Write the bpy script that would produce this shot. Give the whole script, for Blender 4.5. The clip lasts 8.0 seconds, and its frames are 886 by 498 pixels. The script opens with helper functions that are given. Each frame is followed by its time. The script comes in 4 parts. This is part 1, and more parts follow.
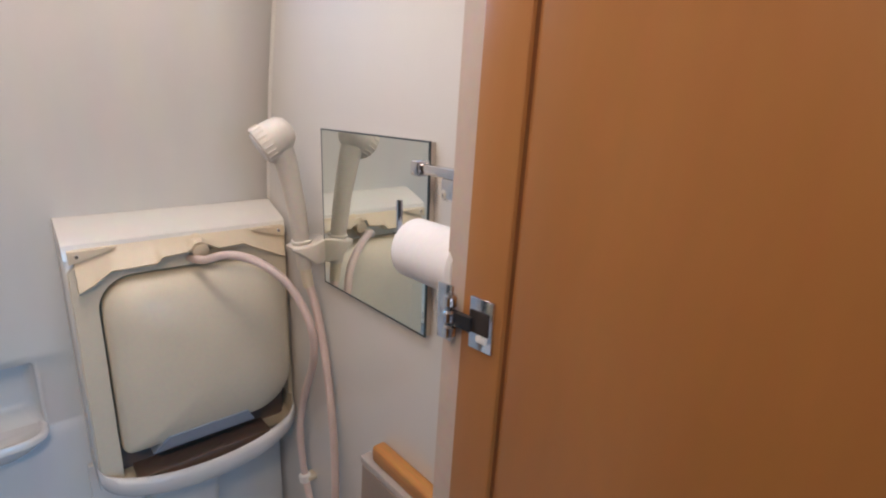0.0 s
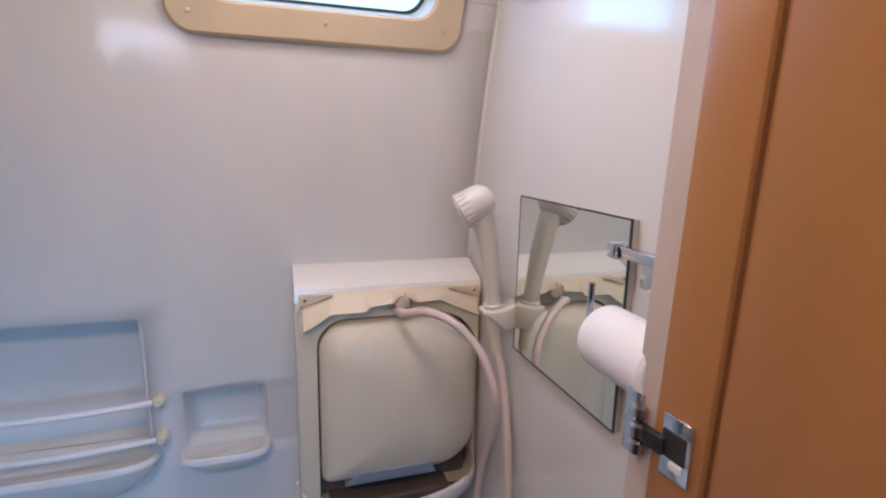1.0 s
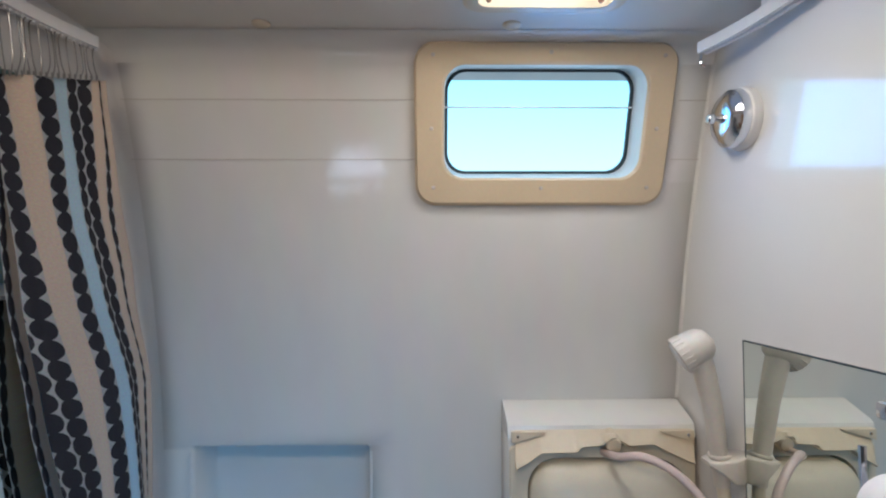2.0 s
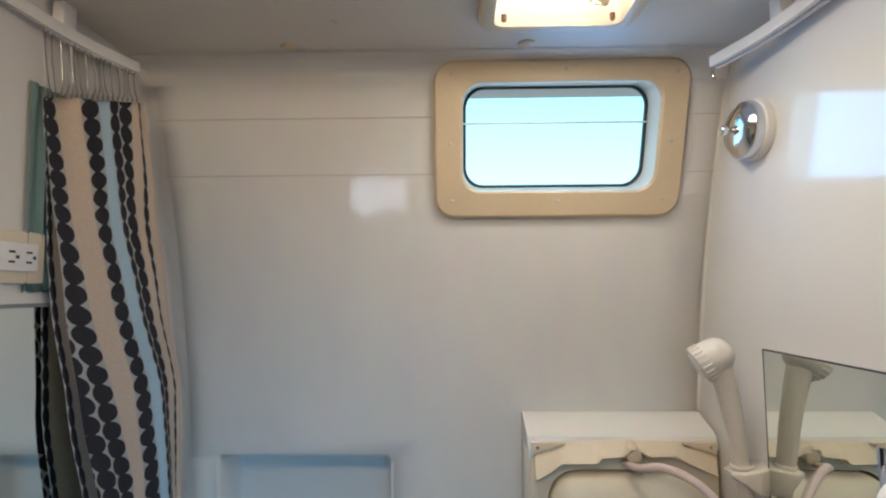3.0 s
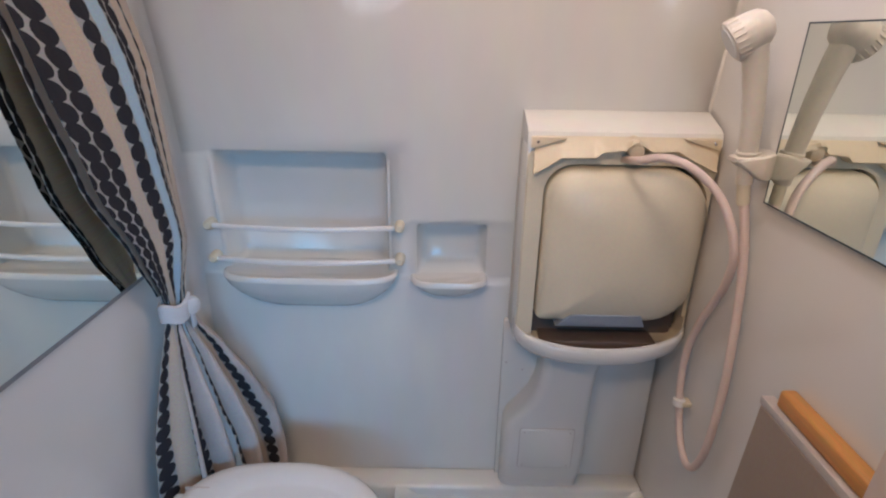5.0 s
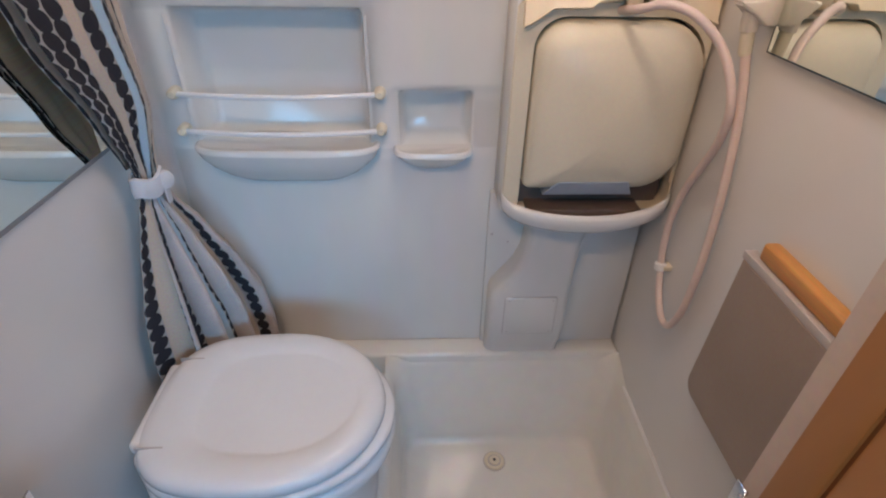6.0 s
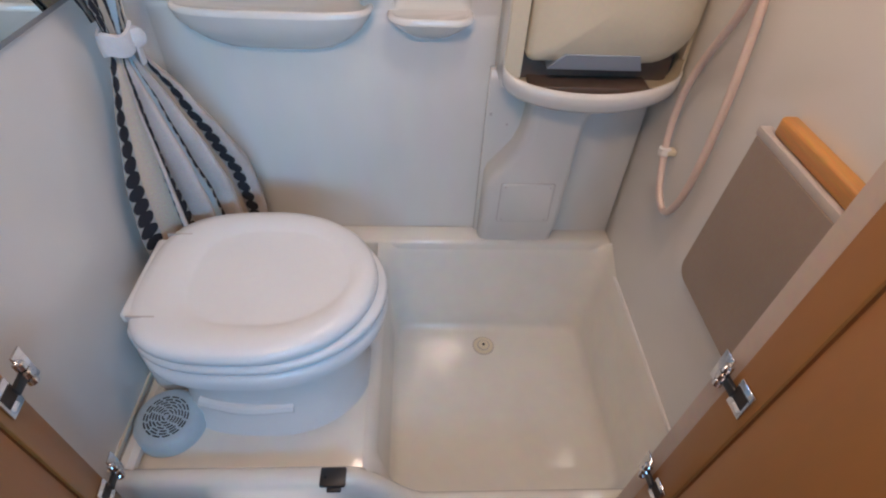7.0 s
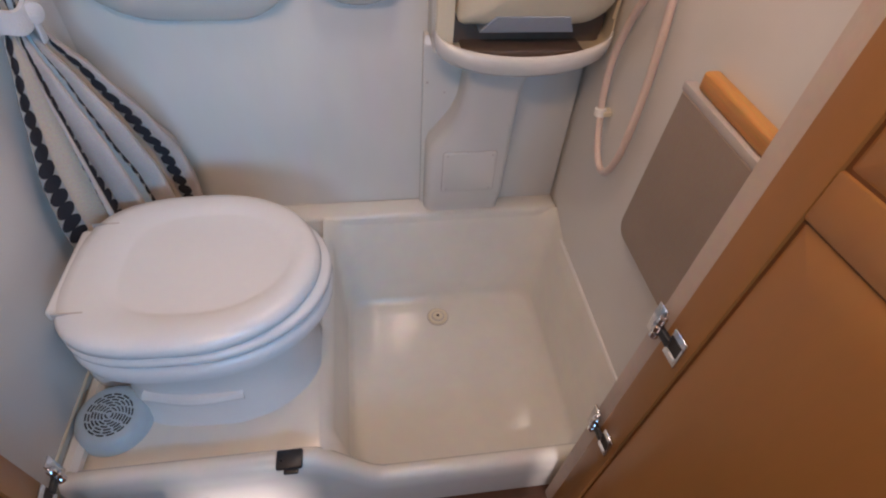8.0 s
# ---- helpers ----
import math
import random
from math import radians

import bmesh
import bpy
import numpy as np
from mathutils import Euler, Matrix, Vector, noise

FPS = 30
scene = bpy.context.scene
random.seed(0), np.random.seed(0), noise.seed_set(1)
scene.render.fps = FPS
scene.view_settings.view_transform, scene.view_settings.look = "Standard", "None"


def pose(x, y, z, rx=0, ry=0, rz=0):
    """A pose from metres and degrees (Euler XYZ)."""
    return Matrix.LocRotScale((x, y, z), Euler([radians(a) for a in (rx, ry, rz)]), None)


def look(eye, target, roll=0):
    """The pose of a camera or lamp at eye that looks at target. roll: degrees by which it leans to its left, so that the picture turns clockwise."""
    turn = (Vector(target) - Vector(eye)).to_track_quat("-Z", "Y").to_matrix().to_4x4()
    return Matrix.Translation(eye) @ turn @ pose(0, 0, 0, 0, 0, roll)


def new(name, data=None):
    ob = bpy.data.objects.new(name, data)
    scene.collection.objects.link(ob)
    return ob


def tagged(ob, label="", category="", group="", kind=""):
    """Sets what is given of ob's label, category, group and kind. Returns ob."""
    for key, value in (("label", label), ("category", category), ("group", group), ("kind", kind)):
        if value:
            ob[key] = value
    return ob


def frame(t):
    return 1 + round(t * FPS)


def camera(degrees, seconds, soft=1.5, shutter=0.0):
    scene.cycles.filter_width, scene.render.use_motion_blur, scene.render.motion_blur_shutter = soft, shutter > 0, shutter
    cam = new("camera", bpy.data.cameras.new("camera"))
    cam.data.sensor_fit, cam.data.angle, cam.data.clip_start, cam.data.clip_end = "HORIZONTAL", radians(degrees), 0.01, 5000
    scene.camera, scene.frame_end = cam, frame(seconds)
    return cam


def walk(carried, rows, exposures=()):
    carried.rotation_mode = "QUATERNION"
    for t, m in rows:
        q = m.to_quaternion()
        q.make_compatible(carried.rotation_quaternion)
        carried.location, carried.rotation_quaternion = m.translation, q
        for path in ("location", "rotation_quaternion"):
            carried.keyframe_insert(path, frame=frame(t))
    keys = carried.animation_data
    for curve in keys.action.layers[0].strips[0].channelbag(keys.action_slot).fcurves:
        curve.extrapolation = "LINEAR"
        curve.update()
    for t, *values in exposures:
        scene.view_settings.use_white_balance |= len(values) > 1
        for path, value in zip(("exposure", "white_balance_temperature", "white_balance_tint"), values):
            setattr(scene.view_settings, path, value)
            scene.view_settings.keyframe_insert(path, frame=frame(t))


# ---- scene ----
cam = camera(80.7, 8.0, soft=2.1)
PATH = [
    (0, (0.872, -0.965, 1.315), (2.134, 0.491, 0.778), 2.0),
    (0.5, (0.908, -0.909, 1.322), (1.984, 0.702, 0.827), 2.2),
    (1, (0.901, -0.947, 1.343), (1.506, 0.92, 0.954), 1.3),
    (1.5, (0.852, -0.984, 1.366), (0.987, 1.005, 1.207), 0.5),
    (2, (0.797, -1.004, 1.381), (0.833, 0.994, 1.451), -0.2),
    (2.2, (0.794, -1.015, 1.38), (0.818, 0.98, 1.512), -0.1),
    (3.3, (0.801, -1.026, 1.358), (0.744, 0.967, 1.511), -0.3),
    (3.5, (0.801, -1.02, 1.355), (0.747, 0.977, 1.445), -0.1),
    (4, (0.79, -1.004, 1.323), (0.75, 0.985, 1.12), 0.2),
    (4.5, (0.796, -0.984, 1.281), (0.743, 0.951, 0.782), 0.8),
    (5, (0.789, -0.975, 1.25), (0.78, 0.877, 0.496), 0.9),
    (5.2, (0.788, -0.973, 1.244), (0.802, 0.844, 0.407), 1.0),
    (6.3, (0.774, -0.976, 1.179), (0.863, 0.624, -0.018), 1.4),
    (6.5, (0.775, -0.978, 1.166), (0.869, 0.578, -0.086), 2.0),
    (7, (0.772, -0.979, 1.143), (0.879, 0.458, -0.244), 3.4),
    (7.5, (0.781, -0.981, 1.125), (0.905, 0.376, -0.339), 4.5),
    (8, (0.799, -0.978, 1.136), (1.059, 0.375, -0.314), 4.4),
]
EXPOSURES = [(0, 0.07, 5850, 19), (0.5, -0.02, 5700, 24), (1.0, -0.06, 5600, 26), (1.5, -0.19, 5200, 22), (2.2, -0.22, 5350, 9), (3.5, -0.17, 6000, 11), (4.0, -0.17, 6000, 15), (4.5, 0.09, 6050, 21), (5.0, 0.14, 6200, 23), (6.5, 0.35, 6600, 25), (7.5, 0.51, 6800, 26), (8, 0.32, 7000, 31)]
walk(cam, [(t, look(eye, target, roll)) for t, eye, target, roll in PATH], EXPOSURES)

# ---- light ----
world = bpy.data.worlds.new("sky")
scene.world = world
world.use_nodes = True
wn = world.node_tree.nodes
sky = wn.new("ShaderNodeTexSky")
sky.sky_type, sky.sun_disc = "NISHITA", False
sky.sun_elevation, sky.sun_rotation = radians(52.5), radians(181)
world.node_tree.links.new(sky.outputs[0], wn["Background"].inputs[0])
sky.dust_density = 2.5
wn["Background"].inputs[1].default_value = 0.15


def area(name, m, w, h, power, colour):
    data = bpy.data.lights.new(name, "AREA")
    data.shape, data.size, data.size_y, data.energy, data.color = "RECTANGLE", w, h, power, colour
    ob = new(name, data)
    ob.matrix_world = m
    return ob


sun_data = bpy.data.lights.new("sun", "SUN")
sun_data.energy, sun_data.angle, sun_data.color = 5.0, radians(3), (1.0, 0.98, 0.95)
new("sun", sun_data).matrix_world = look((0.33, -2.05, 1.95), (0.36, -0.63, 0.08))

area("hatch_daylight", look((0.946, -0.40, 1.734), (0.946, -0.401, 0.0)), 0.16, 0.16, 1.7, (1.0, 0.86, 0.68))
area("window_daylight", look((1.02, -0.146, 1.620), (1.02, -1.146, 1.30)), 0.16, 0.14, 0.42, (0.16, 0.48, 1.0))
area("hall_window_daylight", look((0.26, -2.43, 0.45), (0.4, -0.6, 0.5)), 0.44, 0.09, 0.8, (0.84, 0.92, 1.0))
# Unseen warm fill added in the hall to light the shower walls.
area("added_hall_fill", look((0.52, -1.10, 1.785), (0.78, -0.30, 0.95)), 0.5, 0.20, 8.6, (1.0, 0.76, 0.49))
area("hall_side_window_daylight", look((1.62, -2.40, 1.40), (0.46, -0.20, 0.68)), 0.72, 0.42, 0.85, (0.09, 0.56, 1.0)).data.spread = radians(44)
area("hall_middle_window_daylight", look((0.82, -2.40, 1.40), (0.56, -0.20, 0.60)), 0.62, 0.42, 1.1, (0.09, 0.56, 1.0)).data.spread = radians(56)


# ---- materials ----
def material(name, base, rough=0.5, metal=0.0, vary=0.06, scale=6.0, fine=90.0, bump=0.02, stretch=(1, 1, 1), coat=0.0, tint=None, spec=0.5):
    """A surface with broad stains, fine grain and slight relief."""
    mat = bpy.data.materials.new(name)
    mat.use_nodes = True
    nt = mat.node_tree
    n, li = nt.nodes, nt.links
    bsdf = n["Principled BSDF"]
    coord, mapping = n.new("ShaderNodeTexCoord"), n.new("ShaderNodeMapping")
    mapping.inputs["Scale"].default_value = stretch
    li.new(coord.outputs["Object"], mapping.inputs[0])
    broad, grain = n.new("ShaderNodeTexNoise"), n.new("ShaderNodeTexNoise")
    broad.inputs["Scale"].default_value, broad.inputs["Detail"].default_value = scale, 5
    grain.inputs["Scale"].default_value, grain.inputs["Detail"].default_value = fine, 3
    ramp = n.new("ShaderNodeValToRGB")
    dark = tint or tuple(c * (1 - 2.2 * vary) for c in base)
    ramp.color_ramp.elements[0].position, ramp.color_ramp.elements[1].position = 0.3, 0.68
    ramp.color_ramp.elements[0].color, ramp.color_ramp.elements[1].color = (*dark, 1), (*base, 1)
    mix = n.new("ShaderNodeMix")
    mix.data_type, mix.blend_type = "RGBA", "MULTIPLY"
    mix.inputs["Factor"].default_value = min(1.0, vary * 4)
    rr = n.new("ShaderNodeMapRange")
    rr.inputs["To Min"].default_value, rr.inputs["To Max"].default_value = rough * 0.8, min(1.0, rough * 1.25)
    bm = n.new("ShaderNodeBump")
    bm.inputs["Strength"].default_value, bm.inputs["Distance"].default_value = bump * 5, 0.004
    for node in (broad, grain):
        li.new(mapping.outputs[0], node.inputs["Vector"])
    li.new(broad.outputs["Fac"], ramp.inputs[0])
    li.new(ramp.outputs[0], mix.inputs["A"])
    li.new(grain.outputs["Color"], mix.inputs["B"])
    tone = n.new("ShaderNodeHueSaturation")
    tone.inputs["Saturation"].default_value = 1.0
    li.new(mix.outputs["Result"], tone.inputs["Color"])
    tone.inputs["Value"].default_value = 1.0 / (1.0 - 0.5 * min(1.0, vary * 4))
    li.new(tone.outputs[0], bsdf.inputs["Base Color"])
    li.new(grain.outputs["Fac"], rr.inputs["Value"])
    li.new(rr.outputs[0], bsdf.inputs["Roughness"])
    li.new(grain.outputs["Fac"], bm.inputs["Height"])
    li.new(bm.outputs[0], bsdf.inputs["Normal"])
    bsdf.inputs["Metallic"].default_value = metal
    bsdf.inputs["Coat Weight"].default_value = coat
    bsdf.inputs["Coat Roughness"].default_value = 0.12
    bsdf.inputs["Specular IOR Level"].default_value = spec
    return mat


GELCOAT = material("white_gelcoat", (0.70, 0.68, 0.64), 0.07, vary=0.026, scale=3.0, fine=11, bump=0.03, stretch=(1.8, 1.8, 0.6))
PANEL = material("white_wall_panel", (0.71, 0.69, 0.66), 0.09, vary=0.015, scale=2.0, fine=10, bump=0.003, spec=0.8)
PAN = material("ivory_gelcoat", (0.75, 0.725, 0.665), 0.13, vary=0.03, scale=5, fine=30, bump=0.004)
CREAM = material("aged_cream_plastic", (0.70, 0.59, 0.42), 0.38, vary=0.03, scale=7, fine=120, bump=0.01)
FRAME = material("cream_window_plastic", (0.62, 0.50, 0.33), 0.42, vary=0.03, scale=9, fine=150, bump=0.012)
IVORY = material("ivory_plastic", (0.70, 0.625, 0.475), 0.36, vary=0.03, scale=9, fine=150, bump=0.006)
HANDSET = material("greyed_ivory_plastic", (0.67, 0.62, 0.54), 0.4, vary=0.04, scale=14, fine=150, bump=0.006)
TOILET = material("white_toilet_plastic", (0.74, 0.73, 0.72), 0.22, vary=0.015, scale=6, fine=80, bump=0.003)
WHITE = material("white_plastic", (0.78, 0.77, 0.75), 0.35, vary=0.02, scale=9, fine=90, bump=0.006)
WOOD = material("varnished_maple", (0.41, 0.186, 0.056), 0.34, vary=0.03, scale=1.6, fine=26, bump=0.012, stretch=(3, 3, 0.9), tint=(0.33, 0.142, 0.040))
WOODBAR = material("oiled_pine", (0.62, 0.30, 0.08), 0.42, vary=0.10, scale=4, fine=40, bump=0.015, stretch=(9, 0.9, 9), tint=(0.45, 0.19, 0.05))
# Shadow of the door grooves put into a darker brown; vent screws share it.
GROOVE = material("dark_brown_groove_shade", (0.20, 0.08, 0.028), 0.55, vary=0.1, scale=20, fine=90)
STEEL = material("dull_steel_wire", (0.36, 0.35, 0.33), 0.38, metal=1.0, vary=0.05, scale=40)
CHROME = material("chrome", (0.72, 0.72, 0.74), 0.12, metal=1.0, vary=0.03, scale=30, fine=160, bump=0.004)
DARK = material("dark_recess", (0.03, 0.022, 0.018), 0.6, vary=0.08, scale=20)
# Shade in the basin's gaps, put into a brown base colour.
BASIN_SHADE = material("brown_basin_shade", (0.16, 0.11, 0.085), 0.5, vary=0.08, scale=12)
BLACK = material("black_plastic", (0.018, 0.018, 0.02), 0.4, vary=0.08, scale=30)
HOSE = material("pinkish_vinyl_hose", (0.70, 0.56, 0.50), 0.34, vary=0.04, scale=20, fine=200, bump=0.01)
SEAM = material("pale_seam", (0.52, 0.48, 0.43), 0.5, vary=0.03)
LINING = material("grey_beige_lining_cloth", (0.50, 0.44, 0.41), 0.9, vary=0.08, scale=16, fine=300, bump=0.03, spec=0.1)
CEILMAT = material("dull_ceiling_panel", (0.70, 0.66, 0.59), 0.3, vary=0.02, scale=3, fine=20)
MIRROREDGE = material("grey_mirror_edge", (0.22, 0.23, 0.24), 0.3, vary=0.05, scale=30)
# Same plastic as the basin door; its blue reflection is put into the colour.
PULL = material("pull_blue_reflection", (0.40, 0.44, 0.50), 0.4, vary=0.04, scale=12)
BOARD = material("taupe_laminate", (0.33, 0.255, 0.205), 0.5, vary=0.05, scale=6, fine=180, bump=0.012)
EDGE = material("pale_grey_edging", (0.50, 0.45, 0.42), 0.5, vary=0.04, scale=12)
NICHEMAT = material("satin_white_gelcoat", (0.70, 0.68, 0.64), 0.17, vary=0.02, scale=4, fine=14, bump=0.004)
PAPER = material("soft_white_paper", (0.86, 0.85, 0.86), 0.95, vary=0.02, scale=20, fine=160, bump=0.015, spec=0.1)
CLOTHTIE = material("white_tie_cloth", (0.62, 0.63, 0.65), 0.9, vary=0.04, scale=40, fine=300, bump=0.05, spec=0.1)
JAMB = material("pinkish_jamb_edging", (0.56, 0.46, 0.40), 0.5, vary=0.05, scale=12)
HALLWALL = material("beige_hall_panel", (0.40, 0.36, 0.32), 0.55, vary=0.04, scale=4)
HALLFLOOR = material("brown_vinyl_plank", (0.11, 0.05, 0.03), 0.35, vary=0.12, scale=5, fine=40, stretch=(1, 7, 7), bump=0.01)
VENTGREY = material("pale_blue_grey_plastic", (0.46, 0.58, 0.65), 0.3, vary=0.03, scale=20, fine=120, bump=0.004)
RUBBER = material("dark_window_gasket", (0.03, 0.05, 0.06), 0.5, vary=0.05, scale=30)
ALU = material("painted_aluminium", (0.70, 0.76, 0.80), 0.35, vary=0.03, scale=30)
GROUND = material("pale_concrete", (0.42, 0.41, 0.39), 0.9, vary=0.1, scale=1.5)


def mirror_material():
    mat = material("mirror_silver", (0.80, 0.84, 0.80), 0.02, metal=1.0, vary=0.004, scale=3, fine=4, bump=0.0)
    return mat


MIRROR = mirror_material()


def glass_material():
    mat = bpy.data.materials.new("window_glass")
    mat.use_nodes = True
    b = mat.node_tree.nodes["Principled BSDF"]
    b.inputs["Base Color"].default_value = (0.92, 0.99, 1.0, 1)
    b.inputs["Transmission Weight"].default_value = 1.0
    b.inputs["Roughness"].default_value = 0.03
    b.inputs["IOR"].default_value = 1.1
    return mat


GLASS = glass_material()


def glow_material(name, colour, strength):
    mat = bpy.data.materials.new(name)
    mat.use_nodes = True
    b = mat.node_tree.nodes["Principled BSDF"]
    b.inputs["Base Color"].default_value = (*colour, 1)
    b.inputs["Emission Color"].default_value = (*colour, 1)
    b.inputs["Emission Strength"].default_value = strength
    return mat


SKYGLOW = glow_material("bright_hazy_sky", (0.42, 0.86, 0.95), 1.8)


def sky_gradient(mat):
    """Paler towards the horizon."""
    n, li = mat.node_tree.nodes, mat.node_tree.links
    b = n["Principled BSDF"]
    b.inputs["Base Color"].default_value = (0, 0, 0, 1)
    geo, sep, ramp, span = n.new("ShaderNodeNewGeometry"), n.new("ShaderNodeSeparateXYZ"), n.new("ShaderNodeValToRGB"), n.new("ShaderNodeMapRange")
    span.inputs["From Min"].default_value, span.inputs["From Max"].default_value = 1.85, 2.5
    ramp.color_ramp.elements[0].color, ramp.color_ramp.elements[1].color = (0.66, 0.87, 0.90, 1), (0.34, 0.80, 0.92, 1)
    li.new(geo.outputs["Position"], sep.inputs[0])
    li.new(sep.outputs[2], span.inputs["Value"])
    li.new(span.outputs[0], ramp.inputs[0])
    li.new(ramp.outputs[0], b.inputs["Emission Color"])


sky_gradient(SKYGLOW)
# Daylight through the vent lid is put in as the lid's own emission.
HATCHGLOW = glow_material("daylight_glow_lid", (1.0, 0.95, 0.86), 8.0)


def curtain_material():
    """Woven stripes: columns of black ovals on white, beige and pale blue bands between them."""
    mat = bpy.data.materials.new("dotted_curtain_cloth")
    mat.use_nodes = True
    nt = mat.node_tree
    n, li = nt.nodes, nt.links
    b = n["Principled BSDF"]
    uv, sep = n.new("ShaderNodeUVMap"), n.new("ShaderNodeSeparateXYZ")
    uv.uv_map = "cloth"
    li.new(uv.outputs[0], sep.inputs[0])

    def calc(op, a, c=0.0, d=0.0):
        node = n.new("ShaderNodeMath")
        node.operation = op
        for k, v in enumerate((a, c, d)):
            if isinstance(v, (int, float)):
                node.inputs[k].default_value = v
            else:
                li.new(v, node.inputs[k])
        return node.outputs[0]

    u, v = sep.outputs[0], sep.outputs[1]
    column = calc("FLOOR", u)
    cu = calc("SUBTRACT", calc("FRACT", u), 0.5)
    cv = calc("SUBTRACT", calc("FRACT", calc("ADD", v, calc("MULTIPLY", column, 0.5))), 0.5)
    wob = n.new("ShaderNodeTexNoise")
    wob.inputs["Scale"].default_value = 1.9
    li.new(uv.outputs[0], wob.inputs["Vector"])
    r = calc("ADD", calc("POWER", calc("ABSOLUTE", calc("DIVIDE", cu, 0.515)), 2.0), calc("POWER", calc("ABSOLUTE", calc("DIVIDE", cv, 0.555)), 2.0))
    dot = calc("LESS_THAN", calc("ADD", r, calc("MULTIPLY", wob.outputs["Fac"], 0.45)), 1.16)

    def one_of(*which):
        total = calc("COMPARE", column, float(which[0]), 0.3)
        for w in which[1:]:
            total = calc("ADD", total, calc("COMPARE", column, float(w), 0.3))
        return total

    dotted = one_of(0, 2, 3, 4, 6, 8, 9, 11)
    dot = calc("MULTIPLY", dot, dotted)
    beige = one_of(1, 5, 10, 12)

    def blend(f, a, c):
        m = n.new("ShaderNodeMix")
        m.data_type = "RGBA"
        li.new(f, m.inputs["Factor"])
        for sock, val in (("A", a), ("B", c)):
            if isinstance(val, tuple):
                m.inputs[sock].default_value = (*val, 1)
            else:
                li.new(val, m.inputs[sock])
        return m.outputs["Result"]

    plain = blend(beige, (0.44, 0.58, 0.67), (0.60, 0.49, 0.39))
    ground = blend(dotted, plain, (0.42, 0.42, 0.41))
    ink = blend(dot, ground, (0.038, 0.038, 0.046))
    weave = n.new("ShaderNodeTexNoise")
    weave.inputs["Scale"].default_value = 9.0
    li.new(uv.outputs[0], weave.inputs["Vector"])
    m = n.new("ShaderNodeMix")
    m.data_type, m.blend_type = "RGBA", "MULTIPLY"
    m.inputs["Factor"].default_value = 0.35
    li.new(ink, m.inputs["A"])
    li.new(weave.outputs["Color"], m.inputs["B"])
    li.new(m.outputs["Result"], b.inputs["Base Color"])
    b.inputs["Roughness"].default_value = 0.9
    b.inputs["Specular IOR Level"].default_value = 0.15
    bump = n.new("ShaderNodeBump")
    bump.inputs["Strength"].default_value, bump.inputs["Distance"].default_value = 0.25, 0.002
    li.new(weave.outputs["Fac"], bump.inputs["Height"])
    li.new(bump.outputs[0], b.inputs["Normal"])
    return mat


CURTAIN = curtain_material()
LINER = material("teal_liner_cloth", (0.16, 0.24, 0.23), 0.85, vary=0.05, scale=9, fine=200, bump=0.02, spec=0.1)


# ---- building helpers ----
def part(name, bm, mat, parent=None, label="", smooth=True, angle=35):
    bmesh.ops.recalc_face_normals(bm, faces=bm.faces)
    me = bpy.data.meshes.new(name)
    for f in bm.faces:
        f.smooth = smooth
    if smooth:
        for e in bm.edges:
            if len(e.link_faces) == 2 and e.calc_face_angle(0) > radians(angle):
                e.smooth = False
    bm.to_mesh(me)
    bm.free()
    me.materials.append(mat)
    ob = new(name, me)
    if parent:
        ob.parent = parent
        ob.matrix_parent_inverse = parent.matrix_world.inverted()
    if label:
        ob["label"] = label
    return ob


def thing(name, at, label, category, group="", kind=""):
    ob = new(name)
    ob.matrix_world = Matrix.Translation(at)
    ob.empty_display_size = 0.05
    bpy.context.view_layer.update()
    return tagged(ob, label, category, group, kind)


def structure(ob, label, category):
    return tagged(ob, label, category, kind="structure")


def box(x0, x1, y0, y1, z0, z1, bevel=0.0, seg=2, bm=None):
    own = bmesh.new()
    bmesh.ops.create_cube(own, size=1)
    for v in own.verts:
        v.co = Vector(((x0 + x1) / 2 + v.co.x * (x1 - x0), (y0 + y1) / 2 + v.co.y * (y1 - y0), (z0 + z1) / 2 + v.co.z * (z1 - z0)))
    if bevel:
        bmesh.ops.bevel(own, geom=own.edges[:], offset=bevel, segments=seg, affect="EDGES", profile=0.5)
    if bm is None:
        return own
    return merge(bm, own)


def merge(bm, other):
    me = bpy.data.meshes.new("tmp")
    other.to_mesh(me)
    other.free()
    bm.from_mesh(me)
    bpy.data.meshes.remove(me)
    return bm


def loft(rings, cap0=True, cap1=True, closed=True, bm=None):
    """Faces between rings of points of equal count."""
    bm = bm or bmesh.new()
    vs = [[bm.verts.new(p) for p in r] for r in rings]
    n = len(rings[0])
    for a, b in zip(vs, vs[1:]):
        for k in range(n if closed else n - 1):
            bm.faces.new((a[k], a[(k + 1) % n], b[(k + 1) % n], b[k]))
    if cap0:
        bm.faces.new(vs[0])
    if cap1:
        bm.faces.new(vs[-1])
    return bm


def rounded(u0, u1, v0, v1, r, seg=6):
    """A rectangle with round corners as (u, v) pairs."""
    out = []
    for cu, cv, a in ((u1 - r, v1 - r, 0), (u0 + r, v1 - r, 90), (u0 + r, v0 + r, 180), (u1 - r, v0 + r, 270)):
        for k in range(seg + 1):
            b = radians(a + 90 * k / seg)
            out.append((cu + r * math.cos(b), cv + r * math.sin(b)))
    return out


